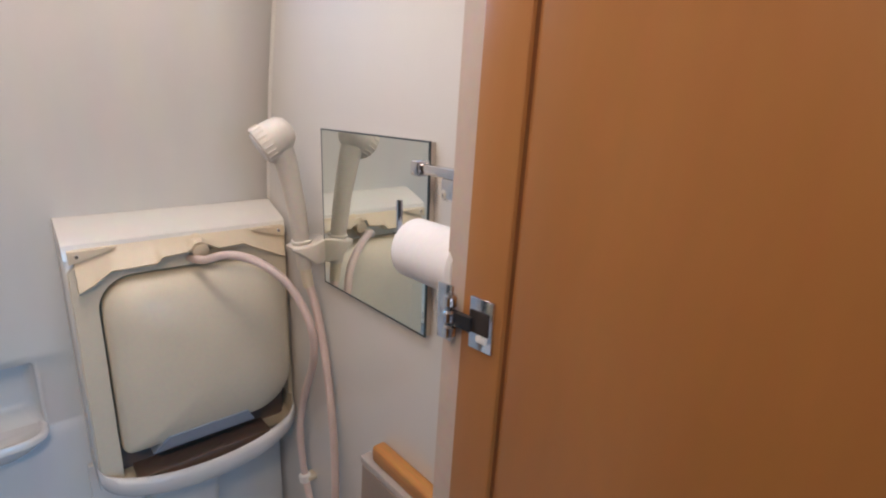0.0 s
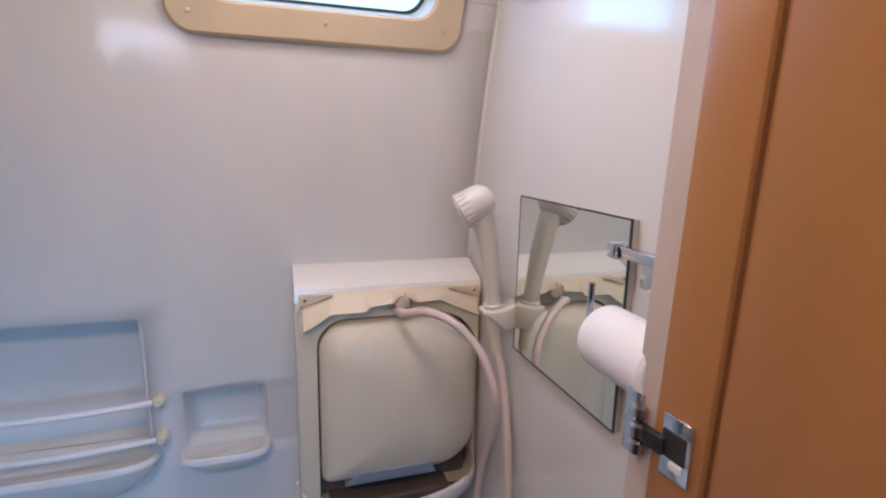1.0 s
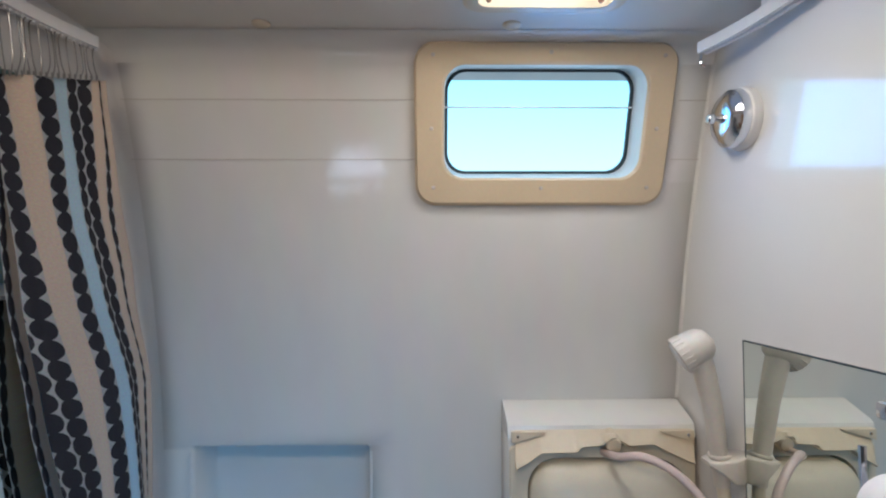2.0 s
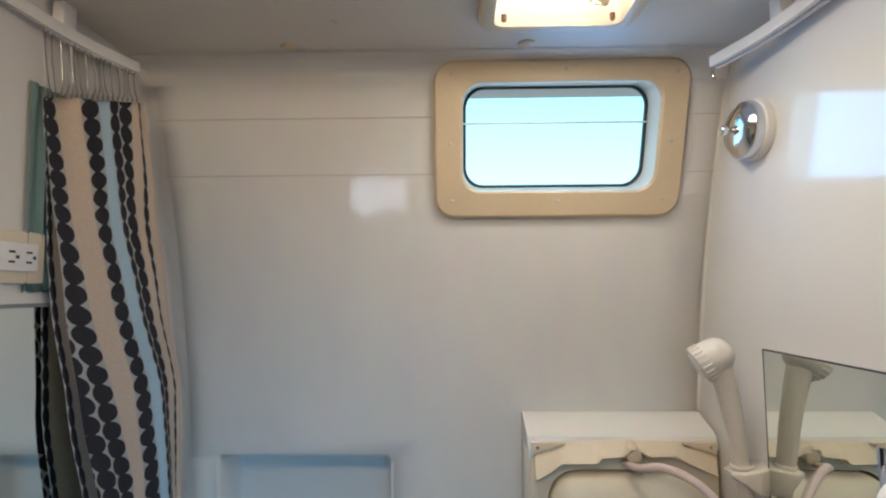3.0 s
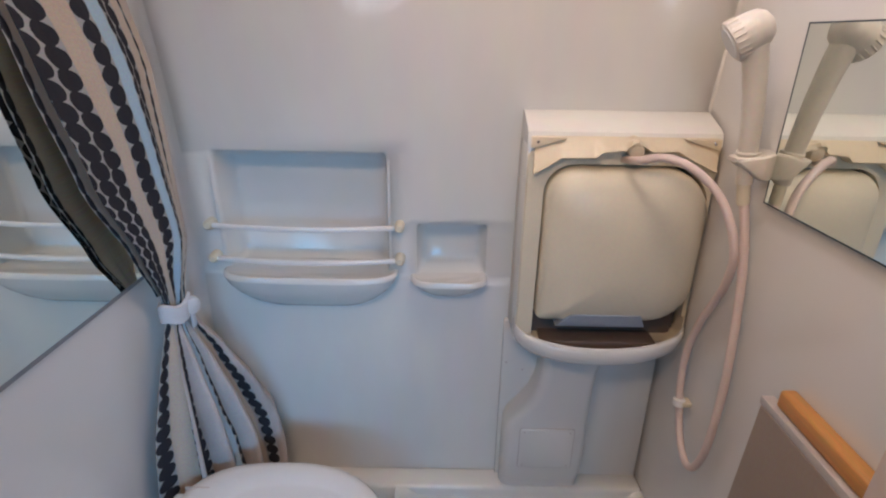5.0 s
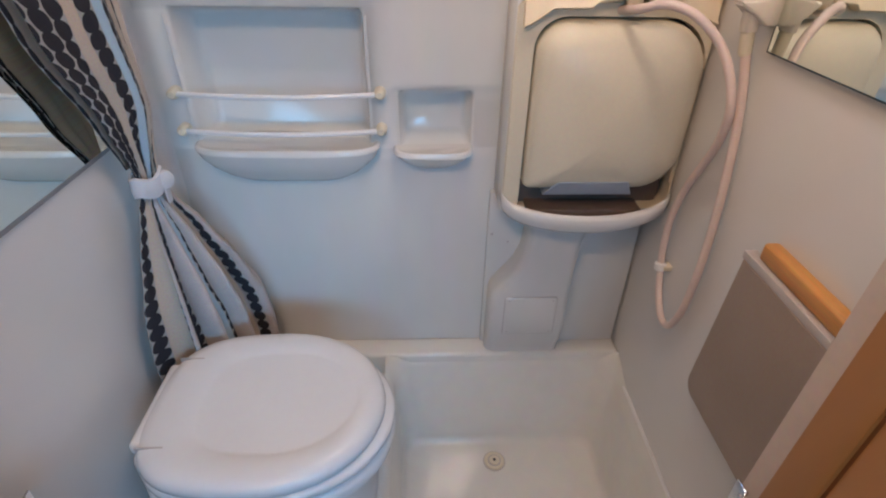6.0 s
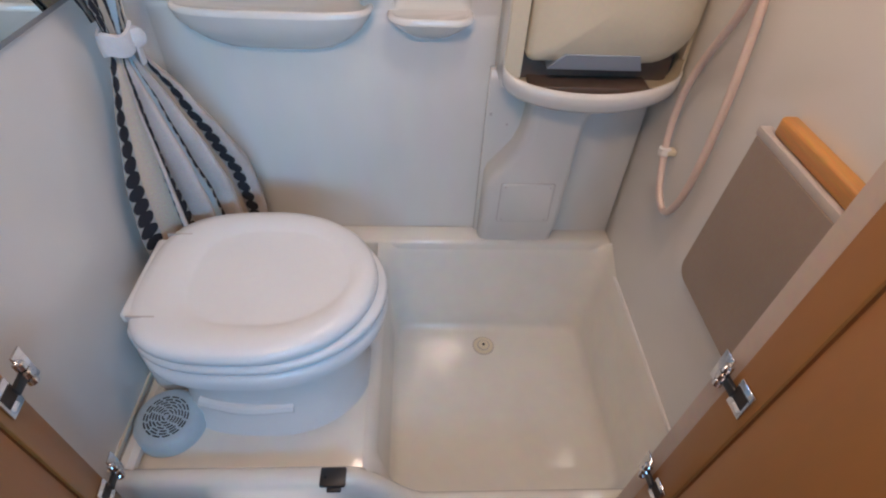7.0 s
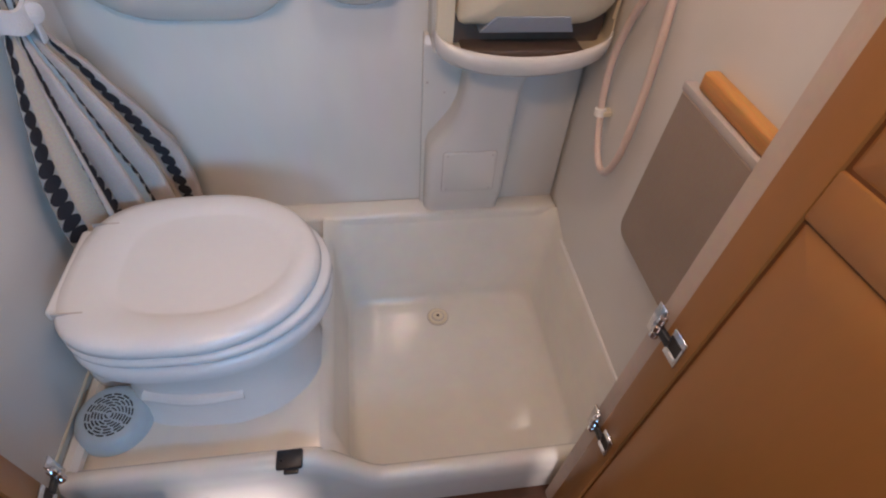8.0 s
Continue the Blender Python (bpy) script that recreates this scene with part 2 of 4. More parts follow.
def corners(u0, u1, v0, v1, radii, seg=8):
    """A rectangle whose corners (top right, top left, bottom left, bottom right) have their own radii."""
    out = []
    for (cu, cv, a), r in zip(((u1, v1, 0), (u0, v1, 90), (u0, v0, 180), (u1, v0, 270)), radii):
        cu += r if cu == u0 else -r
        cv += r if cv == v0 else -r
        for k in range(seg + 1):
            b = radians(a + 90 * k / seg)
            out.append((cu + r * math.cos(b), cv + r * math.sin(b)))
    return out


def smooth_path(points, steps=8):
    """Catmull-Rom through the points."""
    ps = [Vector(p) for p in points]
    ps = [2 * ps[0] - ps[1]] + ps + [2 * ps[-1] - ps[-2]]
    out = []
    for a, b, c, d in zip(ps, ps[1:], ps[2:], ps[3:]):
        for k in range(steps):
            t = k / steps
            out.append(0.5 * (2 * b + (c - a) * t + (2 * a - 5 * b + 4 * c - d) * t * t + (3 * b - a - 3 * c + d) * t ** 3))
    return out + [ps[-2]]


def tube(path, radius, sides=10, bm=None, radii=None):
    path = [Vector(p) for p in path]
    rings, up = [], Vector((0.3, 0.2, 0.93)).normalized()
    for k, p in enumerate(path):
        d = (path[min(k + 1, len(path) - 1)] - path[max(k - 1, 0)]).normalized()
        side = d.cross(up)
        side = side.normalized() if side.length > 1e-4 else d.orthogonal().normalized()
        up = side.cross(d).normalized()
        r = radii[k] if radii else radius
        rings.append([p + r * (math.cos(2 * math.pi * s / sides) * side + math.sin(2 * math.pi * s / sides) * up) for s in range(sides)])
    return loft(rings, bm=bm)


def disc(centre, axis, profile, sides=28, bm=None, cap0=True, cap1=True):
    """Turned on a lathe: profile of (distance along the axis, radius)."""
    axis = Vector(axis).normalized()
    a = axis.orthogonal().normalized()
    b = axis.cross(a)
    c = Vector(centre)
    return loft([[c + axis * h + r * (math.cos(2 * math.pi * k / sides) * a + math.sin(2 * math.pi * k / sides) * b) for k in range(sides)] for h, r in profile], cap0, cap1, bm=bm)


# ---- the plan ----
XL, XR, CEIL, STEP = 0.27, 1.256, 1.745, 0.225


def wall_y(z):
    """The back wall stands upright below and curves inwards above."""
    return -0.234 * max(0.0, z - 0.85) ** 2


def sheet_with_holes(xs, zs, holes, y_of):
    bm = bmesh.new()
    grid = {}

    def vert(x, z):
        key = (round(x, 4), round(z, 4))
        if key not in grid:
            grid[key] = bm.verts.new((x, y_of(z), z))
        return grid[key]

    for x0, x1 in zip(xs, xs[1:]):
        for z0, z1 in zip(zs, zs[1:]):
            mx, mz = (x0 + x1) / 2, (z0 + z1) / 2
            if any(a < mx < b and c < mz < d for a, b, c, d in holes):
                continue
            bm.faces.new((vert(x0, z0), vert(x1, z0), vert(x1, z1), vert(x0, z1)))
    return bm


# back wall with the window opening and two moulded niches
NICHES = ((0.342, 0.678, 0.795, 1.050, 0.075), (0.727, 0.876, 0.788, 0.908, 0.065))
WINDOW = (0.812, 1.150, 1.530, 1.708)
holes = [(a, b, c, d) for a, b, c, d, _ in NICHES] + [WINDOW]
xs = sorted({XL - 0.03, XR + 0.03, *(h[0] for h in holes), *(h[1] for h in holes)})
zs = sorted({*[round(0.2 + 0.04 * k, 3) for k in range(40)], 1.80, *(h[2] for h in holes), *(h[3] for h in holes)})
wall = part("wall_back", sheet_with_holes(xs, zs, holes, wall_y), GELCOAT)
structure(wall, "glossy off-white moulded bathroom wall curving inwards above", "wall")
solid = wall.modifiers.new("thickness", "SOLIDIFY")
solid.thickness, solid.offset = 0.03, -1
for face in wall.data.polygons:
    if face.normal.y > 0:
        solid.offset = 1
        break

for x0, x1, z0, z1, deep in NICHES:
    rings = []
    for off, grow, r in ((0.0006, 0.003, 0.004), (0.0006, 0.0, 0.005), (0.003, -0.003, 0.007), (0.012, -0.005, 0.010), (deep - 0.010, -0.012, 0.016), (deep, -0.022, 0.014)):
        rings.append([(u, wall_y(v) + off, v) for u, v in rounded(x0 - grow, x1 + grow, z0 - grow, z1 + grow, r, 5)])
    part("niche", loft(rings, cap0=False), NICHEMAT, wall, "moulded recess in the wall", angle=60)


# seams across the curved upper wall
for z in (1.565, 1.657):
    part("seam", box(XL, 0.765, wall_y(z) - 0.0012, wall_y(z) + 0.004, z - 0.0007, z + 0.0007), SEAM, wall)
    part("seam", box(1.205, XR, wall_y(z) - 0.0012, wall_y(z) + 0.004, z - 0.0007, z + 0.0007), SEAM, wall)


def corner_fillet(x, sign, r, z0):
    rings = []
    for k in range(38):
        z = z0 + (CEIL - 0.002 - z0) * k / 37
        y = wall_y(z)
        rings.append([(x - sign * (0.0003 + r * (1 - math.sin(radians(90 * q / 8)))), y - 0.0003 - r * (1 - math.cos(radians(90 * q / 8))), z) for q in range(9)])
    return loft(rings, False, False, closed=False)


structure(part("trim_corner", corner_fillet(XR, 1, 0.005, 1.134), NICHEMAT, angle=180), "rounded off-white inside corner moulding", "trim")
structure(part("trim_corner", corner_fillet(XL, -1, 0.022, 0.285), GELCOAT, angle=180), "rounded off-white inside corner moulding", "trim")


def side_wall(name, x0, x1, label):
    w = part(name, box(x0, x1, -0.632, 0.03, 0.0, 1.80), PANEL, smooth=False)
    return structure(w, label, "wall")


side_wall("wall_right", XR, XR + 0.03, "glossy white panel wall beside the shower")
side_wall("wall_left", XL - 0.03, XL, "white panel wall beside the toilet")

ceiling = structure(part("ceiling", sheet_with_holes([XL - 0.03, 0.857, 1.035, XR + 0.03], [-0.66, -0.489, -0.311, 0.0], [(0.857, 1.035, -0.489, -0.311)], lambda z: 0), CEILMAT, smooth=False),
                    "dull off-white bathroom ceiling with a roof vent", "ceiling")
for v in ceiling.data.vertices:
    v.co = (v.co.x, v.co.z, CEIL)
m = ceiling.modifiers.new("thickness", "SOLIDIFY")
m.thickness, m.offset = 0.02, 1
rings = []
for k in range(7):
    a = radians(90 * k / 6)
    y = wall_y(CEIL - 0.036) - 0.0008 - 0.046 * (1 - math.sin(a))
    rings.append([(x, min(y, wall_y(CEIL - 0.035 * (1 - math.cos(a))) - 0.0008), CEIL - 0.035 * (1 - math.cos(a)) - 0.001) for x in (XL, XR)])
structure(part("trim_cove", loft(rings, False, False, closed=False), GELCOAT), "rounded off-white cove where the wall meets the ceiling", "trim")


# ---- shower pan, step and sill ----
def dense(ring, corner=7, extra=9):
    """Adds points along the straight sides of a rounded rectangle."""
    out = []
    for k, p in enumerate(ring):
        out.append(p)
        if k % corner == corner - 1:
            q = ring[(k + 1) % len(ring)]
            out += [(p[0] + (q[0] - p[0]) * t / (extra + 1), p[1] + (q[1] - p[1]) * t / (extra + 1)) for t in range(1, extra + 1)]
    return out


def pan_mesh():
    bm = bmesh.new()
    x0, x1, y0, y1 = 0.695, XR - 0.001, -0.590, -0.055
    ring = lambda a, b, c, d, r, z: [(u, v, z(u, v) if callable(z) else z) for u, v in dense(rounded(a, b, c, d, r, 6))]

    def rim(u, v):
        back = min(1, max(0, (v + 0.16) / 0.09))
        low = min(1, max(0, (-v - 0.560) / 0.02)) * min(1, max(0, (u - 0.70) / 0.05))
        return 0.235 + 0.045 * back - 0.110 * low

    rings = [ring(x0 - 0.012, x1, y0 - 0.012, y1 + 0.012, 0.03, rim),
             ring(x0 + 0.000, x1 - 0.004, y0, y1, 0.04, lambda u, v: rim(u, v) - 0.006),
             ring(x0 + 0.010, x1 - 0.012, y0 + 0.012, y1 - 0.012, 0.045, lambda u, v: rim(u, v) - 0.035),
             ring(x0 + 0.024, x1 - 0.036, y0 + 0.036, y1 - 0.042, 0.045, 0.020),
             ring(x0 + 0.030, x1 - 0.043, y0 + 0.044, y1 - 0.049, 0.04, 0.005),
             ring(x0 + 0.041, x1 - 0.054, y0 + 0.056, y1 - 0.060, 0.034, 0.000)]
    loft(rings, cap0=False, bm=bm)
    return bm


pan = structure(part("shower_pan", pan_mesh(), PAN, angle=75), "glossy ivory moulded shower pan with a sunken floor", "shower pan")
part("back_ledge", box(XL, XR, -0.062, 0.0, 0.20, 0.282, 0.010, 3), PAN, pan)
part("toilet_step", box(XL, 0.694, -0.60, -0.058, 0.02, STEP, 0.012, 3), PAN, pan)
part("step_cove", tube([(0.286, -0.59, STEP + 0.012), (0.284, -0.06, STEP + 0.012)], 0.016, 8), PAN, pan)


def sill_mesh():
    """The front lip: high before the toilet, dropping in a curve to a low threshold before the shower."""
    rings = []
    for k in range(45):
        x = XL + 0.012 + (XR - 0.002 - XL - 0.012) * k / 44
        f = min(1.0, max(0.0, (x - 0.665) / 0.13))
        f = f * f * (3 - 2 * f)
        top = 0.252 - 0.118 * f
        rings.append([(x, -0.620, 0.0), (x, -0.621, top - 0.05), (x, -0.619, top - 0.014), (x, -0.612, top - 0.003), (x, -0.604, top), (x, -0.594, top - 0.002), (x, -0.586, top - 0.012), (x, -0.583, top - 0.03), (x, -0.583, 0.0)])
    return loft(rings)


part("sill", sill_mesh(), PAN, pan, "bright white front lip dropping to a low threshold", angle=50)
part("wall_bead", tube([(XR - 0.002, -0.60, 0.232), (XR - 0.002, -0.10, 0.240), (XR - 0.002, -0.06, 0.280)], 0.004, 8), WHITE, pan)
part("wall_bead", tube([(XL + 0.002, -0.60, 0.262), (XL + 0.002, -0.06, 0.262)], 0.0025, 8), IVORY, pan)
drain = thing("shower_drain", (0.955, -0.165, 0.001), "small round off-white drain in the shower pan floor", "drain")
part("flange", disc((0.955, -0.165, 0.0005), (0, 0, 1), ((0, 0.026), (0.003, 0.026), (0.005, 0.023), (0.004, 0.016))), IVORY, drain)
part("plug", disc((0.955, -0.165, 0.0045), (0, 0, 1), ((0, 0.014), (0.003, 0.013), (0.004, 0.005))), IVORY, drain)
part("groove_ring", disc((0.955, -0.165, 0.004), (0, 0, 1), ((0, 0.0165), (0.0012, 0.0165), (0.0012, 0.0145))), EDGE, drain)
part("outer_ring", disc((0.955, -0.165, 0.0005), (0, 0, 1), ((0, 0.0285), (0.0012, 0.0285), (0.0014, 0.026))), EDGE, drain)
part("screw", disc((0.955, -0.165, 0.0085), (0, 0, 1), ((0, 0.004), (0.0015, 0.003)), 10), BLACK, drain)

catch = thing("door_catch", (0.637, -0.605, 0.25), "small black plastic door catch on the sill", "catch")
part("body", box(0.616, 0.659, -0.626, -0.594, 0.246, 0.257, 0.003), BLACK, catch)
part("tongue", box(0.628, 0.652, -0.632, -0.622, 0.241, 0.249, 0.002), BLACK, catch)
part("screw", disc((0.625, -0.612, 0.256), (0, 0, 1), ((0, 0.0025), (0.001, 0.002)), 10), CHROME, catch)


# ---- hallway shell behind the camera ----
HX0, HX1, HY, HZ = -0.9, 2.3, -2.45, 1.80
structure(part("floor", box(HX0, HX1, HY, -0.6, -0.05, -0.004), HALLFLOOR, smooth=False), "dark brown wood-look vinyl hallway floor", "floor")
# Unseen ceiling; both openings are added to drop sun patches on the sill.
top = part("ceiling_hall", sheet_with_holes([HX0, 0.42, 0.60, 1.100, 1.128, HX1], [HY, -2.00, -1.85, -0.62], [(0.42, 0.60, -2.00, -1.85), (1.100, 1.128, -2.00, -1.85)], lambda z: 0), HALLWALL, smooth=False)
for v in top.data.vertices:
    v.co = (v.co.x, v.co.z, HZ)
structure(top, "plain beige hallway ceiling with two openings added for sun patches", "ceiling")
m = top.modifiers.new("thickness", "SOLIDIFY")
m.thickness, m.offset = 0.02, 1
structure(part("wall_hall_left", box(HX0 - 0.03, HX0, HY, -0.6, -0.05, HZ), HALLWALL, smooth=False), "plain beige hallway wall", "wall")
structure(part("wall_hall_right", box(HX1, HX1 + 0.03, HY, -0.6, -0.05, HZ), HALLWALL, smooth=False), "plain beige hallway wall", "wall")
opp = sheet_with_holes([HX0, 0.03, 0.50, 1.14, 1.25, 1.99, HX1], [-0.05, 0.40, 0.50, 1.18, 1.62, HZ], [(0.03, 0.50, 0.40, 0.50), (0.50, 1.14, 1.18, 1.62), (1.25, 1.99, 1.18, 1.62)], lambda z: HY)
opp = structure(part("wall_hall_opposite", opp, HALLWALL, smooth=False), "plain beige wall with three windows opposite", "wall")
m = opp.modifiers.new("thickness", "SOLIDIFY")
m.thickness, m.offset = 0.03, 0
LEAN = 0.036  # the doorway's shower side leans outwards by this much a metre


def jamb_x(z):
    return 1.166 + LEAN * (z - 1.15)


structure(part("wall_front_right", loft([[(jamb_x(z), -0.658, z), (HX1, -0.658, z), (HX1, -0.632, z), (jamb_x(z), -0.632, z)] for z in (-0.01, HZ)]), JAMB, smooth=False), "narrow pinkish-beige partition edge beside the door", "wall")
structure(part("wall_front_left", box(HX0, 0.285, -0.658, -0.632, -0.01, HZ), JAMB, smooth=False), "narrow partition edge beside the door", "wall")
structure(part("wall_front_header", box(0.285, 1.187, -0.658, -0.632, 1.742, HZ), JAMB, smooth=False), "partition above the doorway", "wall")
structure(part("ground", box(-30, 30, -40, 40, -0.72, -0.70), GROUND, smooth=False), "pale sunlit concrete yard outside", "ground")


structure(part("backdrop", box(-1.0, 3.0, 1.6, 1.62, 1.2, 4.2), SKYGLOW, smooth=False), "bright hazy cyan sky outside the window", "sky")


# ---- doors ----
def door_leaf(hinge, degrees, flip, label, lean=0.0):
    """A framed leaf with two sunk panels, hinged at its near edge; built along +x and turned."""
    leaf = thing("cabin_door", (0, 0, 0), label, "door", "pair of bathroom doors")
    w, t, z0, z1 = 0.425, 0.020, 0.045, 1.67
    s = 0.044
    s2 = 0.075
    part("stile", box(0.0, s, 0, t, z0, z1, 0.002), WOOD, leaf)
    part("stile", box(w - s, w, 0, t, z0, z1, 0.002), WOOD, leaf)
    for a, b in ((z0, z0 + s2), (0.855, 0.905), (z1 - s2, z1)):
        part("rail", box(s, w - s, 0.0005, t - 0.0005, a, b, 0.002), WOOD, leaf)
    for a, b in ((z0 + s2, 0.855), (0.905, z1 - s2)):
        part("groove", box(s, w - s, 0.005, t - 0.005, a, b), GROOVE, leaf)
        own = bmesh.new()
        for side in (0, 1):
            ys = (0.0055, 0.0025, 0.002) if side == 0 else (t - 0.0055, t - 0.0025, t - 0.002)
            rings = [[(u, y, v) for u, v in rounded(s + g, w - s - g, a + g, b - g, 0.002, 2)] for y, g in zip(ys, (0.0025, 0.009, 0.05))]
            loft(rings, cap0=False, bm=own)
        part("panel", own, WOOD, leaf)
    leaf.matrix_world = pose(hinge[0], hinge[1], 0, 0, math.degrees(math.atan(lean)), 0) @ pose(0, 0, 0, 0, 0, degrees) @ Matrix.Diagonal((1, flip, 1, 1))
    bpy.context.view_layer.update()
    return leaf


right_leaf = door_leaf((jamb_x(0) - 0.006, -0.661), -85.0, 1, "orange maple framed door standing open beside the doorway", LEAN)
left_leaf = door_leaf((0.323, -0.650), -76.0, -1, "orange maple framed door open against the other jamb")


def hinge(door, x, y, z, side, turn):
    """A sprung cabinet hinge: a leaf on the jamb with knuckles, and a slotted plate on the door."""
    m = pose(x, y, z, 0, 0, turn) @ Matrix.Diagonal((side, 1, 1, 1))

    def placed(bm):
        bm.transform(m)
        return bm

    own = box(-0.003, 0.0, 0.004, 0.022, -0.026, 0.026, 0.001)
    for zz, r in ((0.014, 0.0062), (0.0, 0.0072), (-0.014, 0.0062)):
        disc((-0.006, 0.003, zz - 0.006), (0, 0, 1), ((0, r * 0.7), (0.002, r), (0.010, r), (0.012, r * 0.7)), 14, bm=own)
    h = part("hinge", placed(own), CHROME, door, "small chrome sprung hinge")
    part("arm", placed(box(-0.008, -0.002, -0.022, 0.002, -0.007, 0.006, 0.001)), BLACK, h)
    part("door_plate", placed(box(-0.0035, 0.0, -0.043, -0.017, -0.022, 0.024, 0.001)), CHROME, h)
    part("slot", placed(box(-0.0045, -0.002, -0.039, -0.019, -0.007, 0.013)), DARK, h)
    part("screw", placed(box(-0.0060, -0.002, -0.038, -0.027, -0.014, -0.008, 0.001)), WHITE, h)


for z in (1.138, 0.625, 0.362):
    hinge(right_leaf, jamb_x(z) - 0.006, -0.655, z, 1, 4)
for z in (1.138, 0.612, 0.350):
    hinge(left_leaf, 0.327, -0.640, z, -1, 6)


# ---- window ----
def window():
    w = thing("caravan_window", (0.985, wall_y(1.6), 1.49), "cream plastic framed window with rounded corners, bright outside", "window", kind="structure")
    slope = (wall_y(1.738) - wall_y(1.488)) / 0.25
    ybase = lambda z: wall_y(1.488) + slope * (z - 1.488)

    def ring(x0, x1, z0, z1, r, off):
        return [(u, ybase(v) + off, v + 0.34 * max(0.0, off)) for u, v in rounded(x0, x1, z0, z1, r, 8)]

    o = (0.766, 1.193, 1.488, 1.738)
    i = (0.815, 1.146, 1.533, 1.705)
    rings = [ring(*o, 0.034, 0.012), ring(*o, 0.034, -0.008), ring(o[0] + 0.004, o[1] - 0.004, o[2] + 0.004, o[3] - 0.004, 0.032, -0.013),
             ring(i[0] - 0.004, i[1] + 0.004, i[2] - 0.004, i[3] + 0.004, 0.036, -0.013), ring(*i, 0.034, -0.009)]
    part("frame", loft(rings, False, False), FRAME, w)
    rings = [ring(*i, 0.034, -0.008), ring(i[0] + 0.002, i[1] - 0.002, i[2] + 0.002, i[3] - 0.002, 0.034, 0.044)]
    part("reveal", loft(rings, False, False), ALU, w, "pale painted metal window reveal")
    g = (i[0] + 0.002, i[1] - 0.002, i[2] + 0.002, i[3] - 0.002)
    rings = [ring(*g, 0.034, 0.042), ring(*g, 0.034, 0.048), ring(g[0] + 0.005, g[1] - 0.005, g[2] + 0.004, g[3] - 0.004, 0.032, 0.048), ring(g[0] + 0.005, g[1] - 0.005, g[2] + 0.004, g[3] - 0.004, 0.032, 0.042)]
    part("gasket", loft(rings + rings[:1], False, False), RUBBER, w)
    rings = [ring(*g, 0.034, 0.048), ring(*g, 0.034, 0.052)]
    pane = part("pane", loft(rings), GLASS, w, smooth=False)
    pane.visible_shadow = False
    zz = 1.652
    part("glazing_bar", box(g[0], g[1], ybase(zz) + 0.041, ybase(zz) + 0.044, zz + 0.0045, zz + 0.0067), ALU, w)
    for x, z in ((0.797, 1.517), (0.981, 1.516), (1.163, 1.517), (0.794, 1.610), (1.168, 1.610), (0.797, 1.718), (0.985, 1.722), (1.168, 1.718)):
        part("screw", disc((x, ybase(z) - 0.012, z), (0, -1, 0.0), ((0, 0.0036), (0.0016, 0.0034), (0.0022, 0.002)), 10), EDGE, w)
    return w


window()

# ---- ceiling vent, caps and curtain rails ----
vent = thing("roof_vent", (0.946, -0.40, CEIL), "square cream roof vent with a bright translucent lid", "roof vent")
rings = []
for g, z, r in ((0.022, CEIL - 0.001, 0.03), (0.020, CEIL - 0.010, 0.03), (0.010, CEIL - 0.014, 0.025), (0.0, CEIL - 0.012, 0.016), (-0.003, CEIL + 0.087, 0.014)):
    rings.append([(u, v, z) for u, v in rounded(0.857 - g, 1.035 + g, -0.489 - g, -0.311 + g, r, 6)])
part("bezel", loft(rings, False, False), CREAM, vent)
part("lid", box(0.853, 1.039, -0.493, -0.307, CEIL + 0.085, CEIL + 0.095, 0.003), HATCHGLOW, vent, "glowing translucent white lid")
for x in (0.871, 1.021):
    for y in (-0.325, -0.475):
        part("screw", disc((x, y, CEIL - 0.002), (0, 0, -1), ((0, 0.004), (0.008, 0.004), (0.010, 0.0025)), 10), GROOVE, vent)
part("crank", tube([(1.011, -0.34, CEIL + 0.02), (1.001, -0.36, CEIL - 0.005), (0.981, -0.37, CEIL - 0.01)], 0.006, 8), CREAM, vent)
for x in (0.541, 0.915):
    cap = thing("ceiling_cap", (x, -0.235, CEIL), "small domed off-white screw cap on the ceiling", "cap", "ceiling caps")
    part("dome", disc((x, -0.235, CEIL + 0.001), (0, 0, -1), ((0, 0.014), (0.003, 0.0135), (0.005, 0.010), (0.0058, 0.003)), 18), CREAM, cap)


def rail(path, label):
    r = thing("curtain_rail", path[0], label, "curtain rail", "curtain rails")
    ps = smooth_path(path, 6)
    rings = []
    for k, p in enumerate(ps):
        d = (ps[min(k + 1, len(ps) - 1)] - ps[max(k - 1, 0)]).normalized()
        s = Vector((-d.y, d.x, 0)).normalized()
        rings.append([p + s * a + Vector((0, 0, b)) for a, b in ((-0.009, 0.008), (0.009, 0.008), (0.009, -0.008), (0.003, -0.008), (0.003, -0.003), (-0.003, -0.003), (-0.003, -0.008), (-0.009, -0.008))])
    part("track", loft(rings), WHITE, r, smooth=False)
    for p in (ps[8], ps[-3]):
        part("bracket", box(p.x - 0.008, p.x + 0.008, p.y - 0.012, p.y + 0.012, p.z + 0.006, CEIL, 0.002), WHITE, r)
    return r


rail([(0.309, -0.255, 1.705), (0.286, -0.335, 1.705), (0.276, -0.44, 1.705), (0.274, -0.60, 1.705)], "white ceiling curtain track carrying the gathered curtain")
right_rail = rail([(1.198, -0.245, 1.705), (1.222, -0.33, 1.705), (1.233, -0.44, 1.705), (1.235, -0.60, 1.705)], "empty white curtain track along the shower wall")
part("end_hook", tube(smooth_path([(1.196, -0.246, 1.700), (1.194, -0.248, 1.684), (1.199, -0.250, 1.676)], 5), 0.0022, 7), CHROME, right_rail)


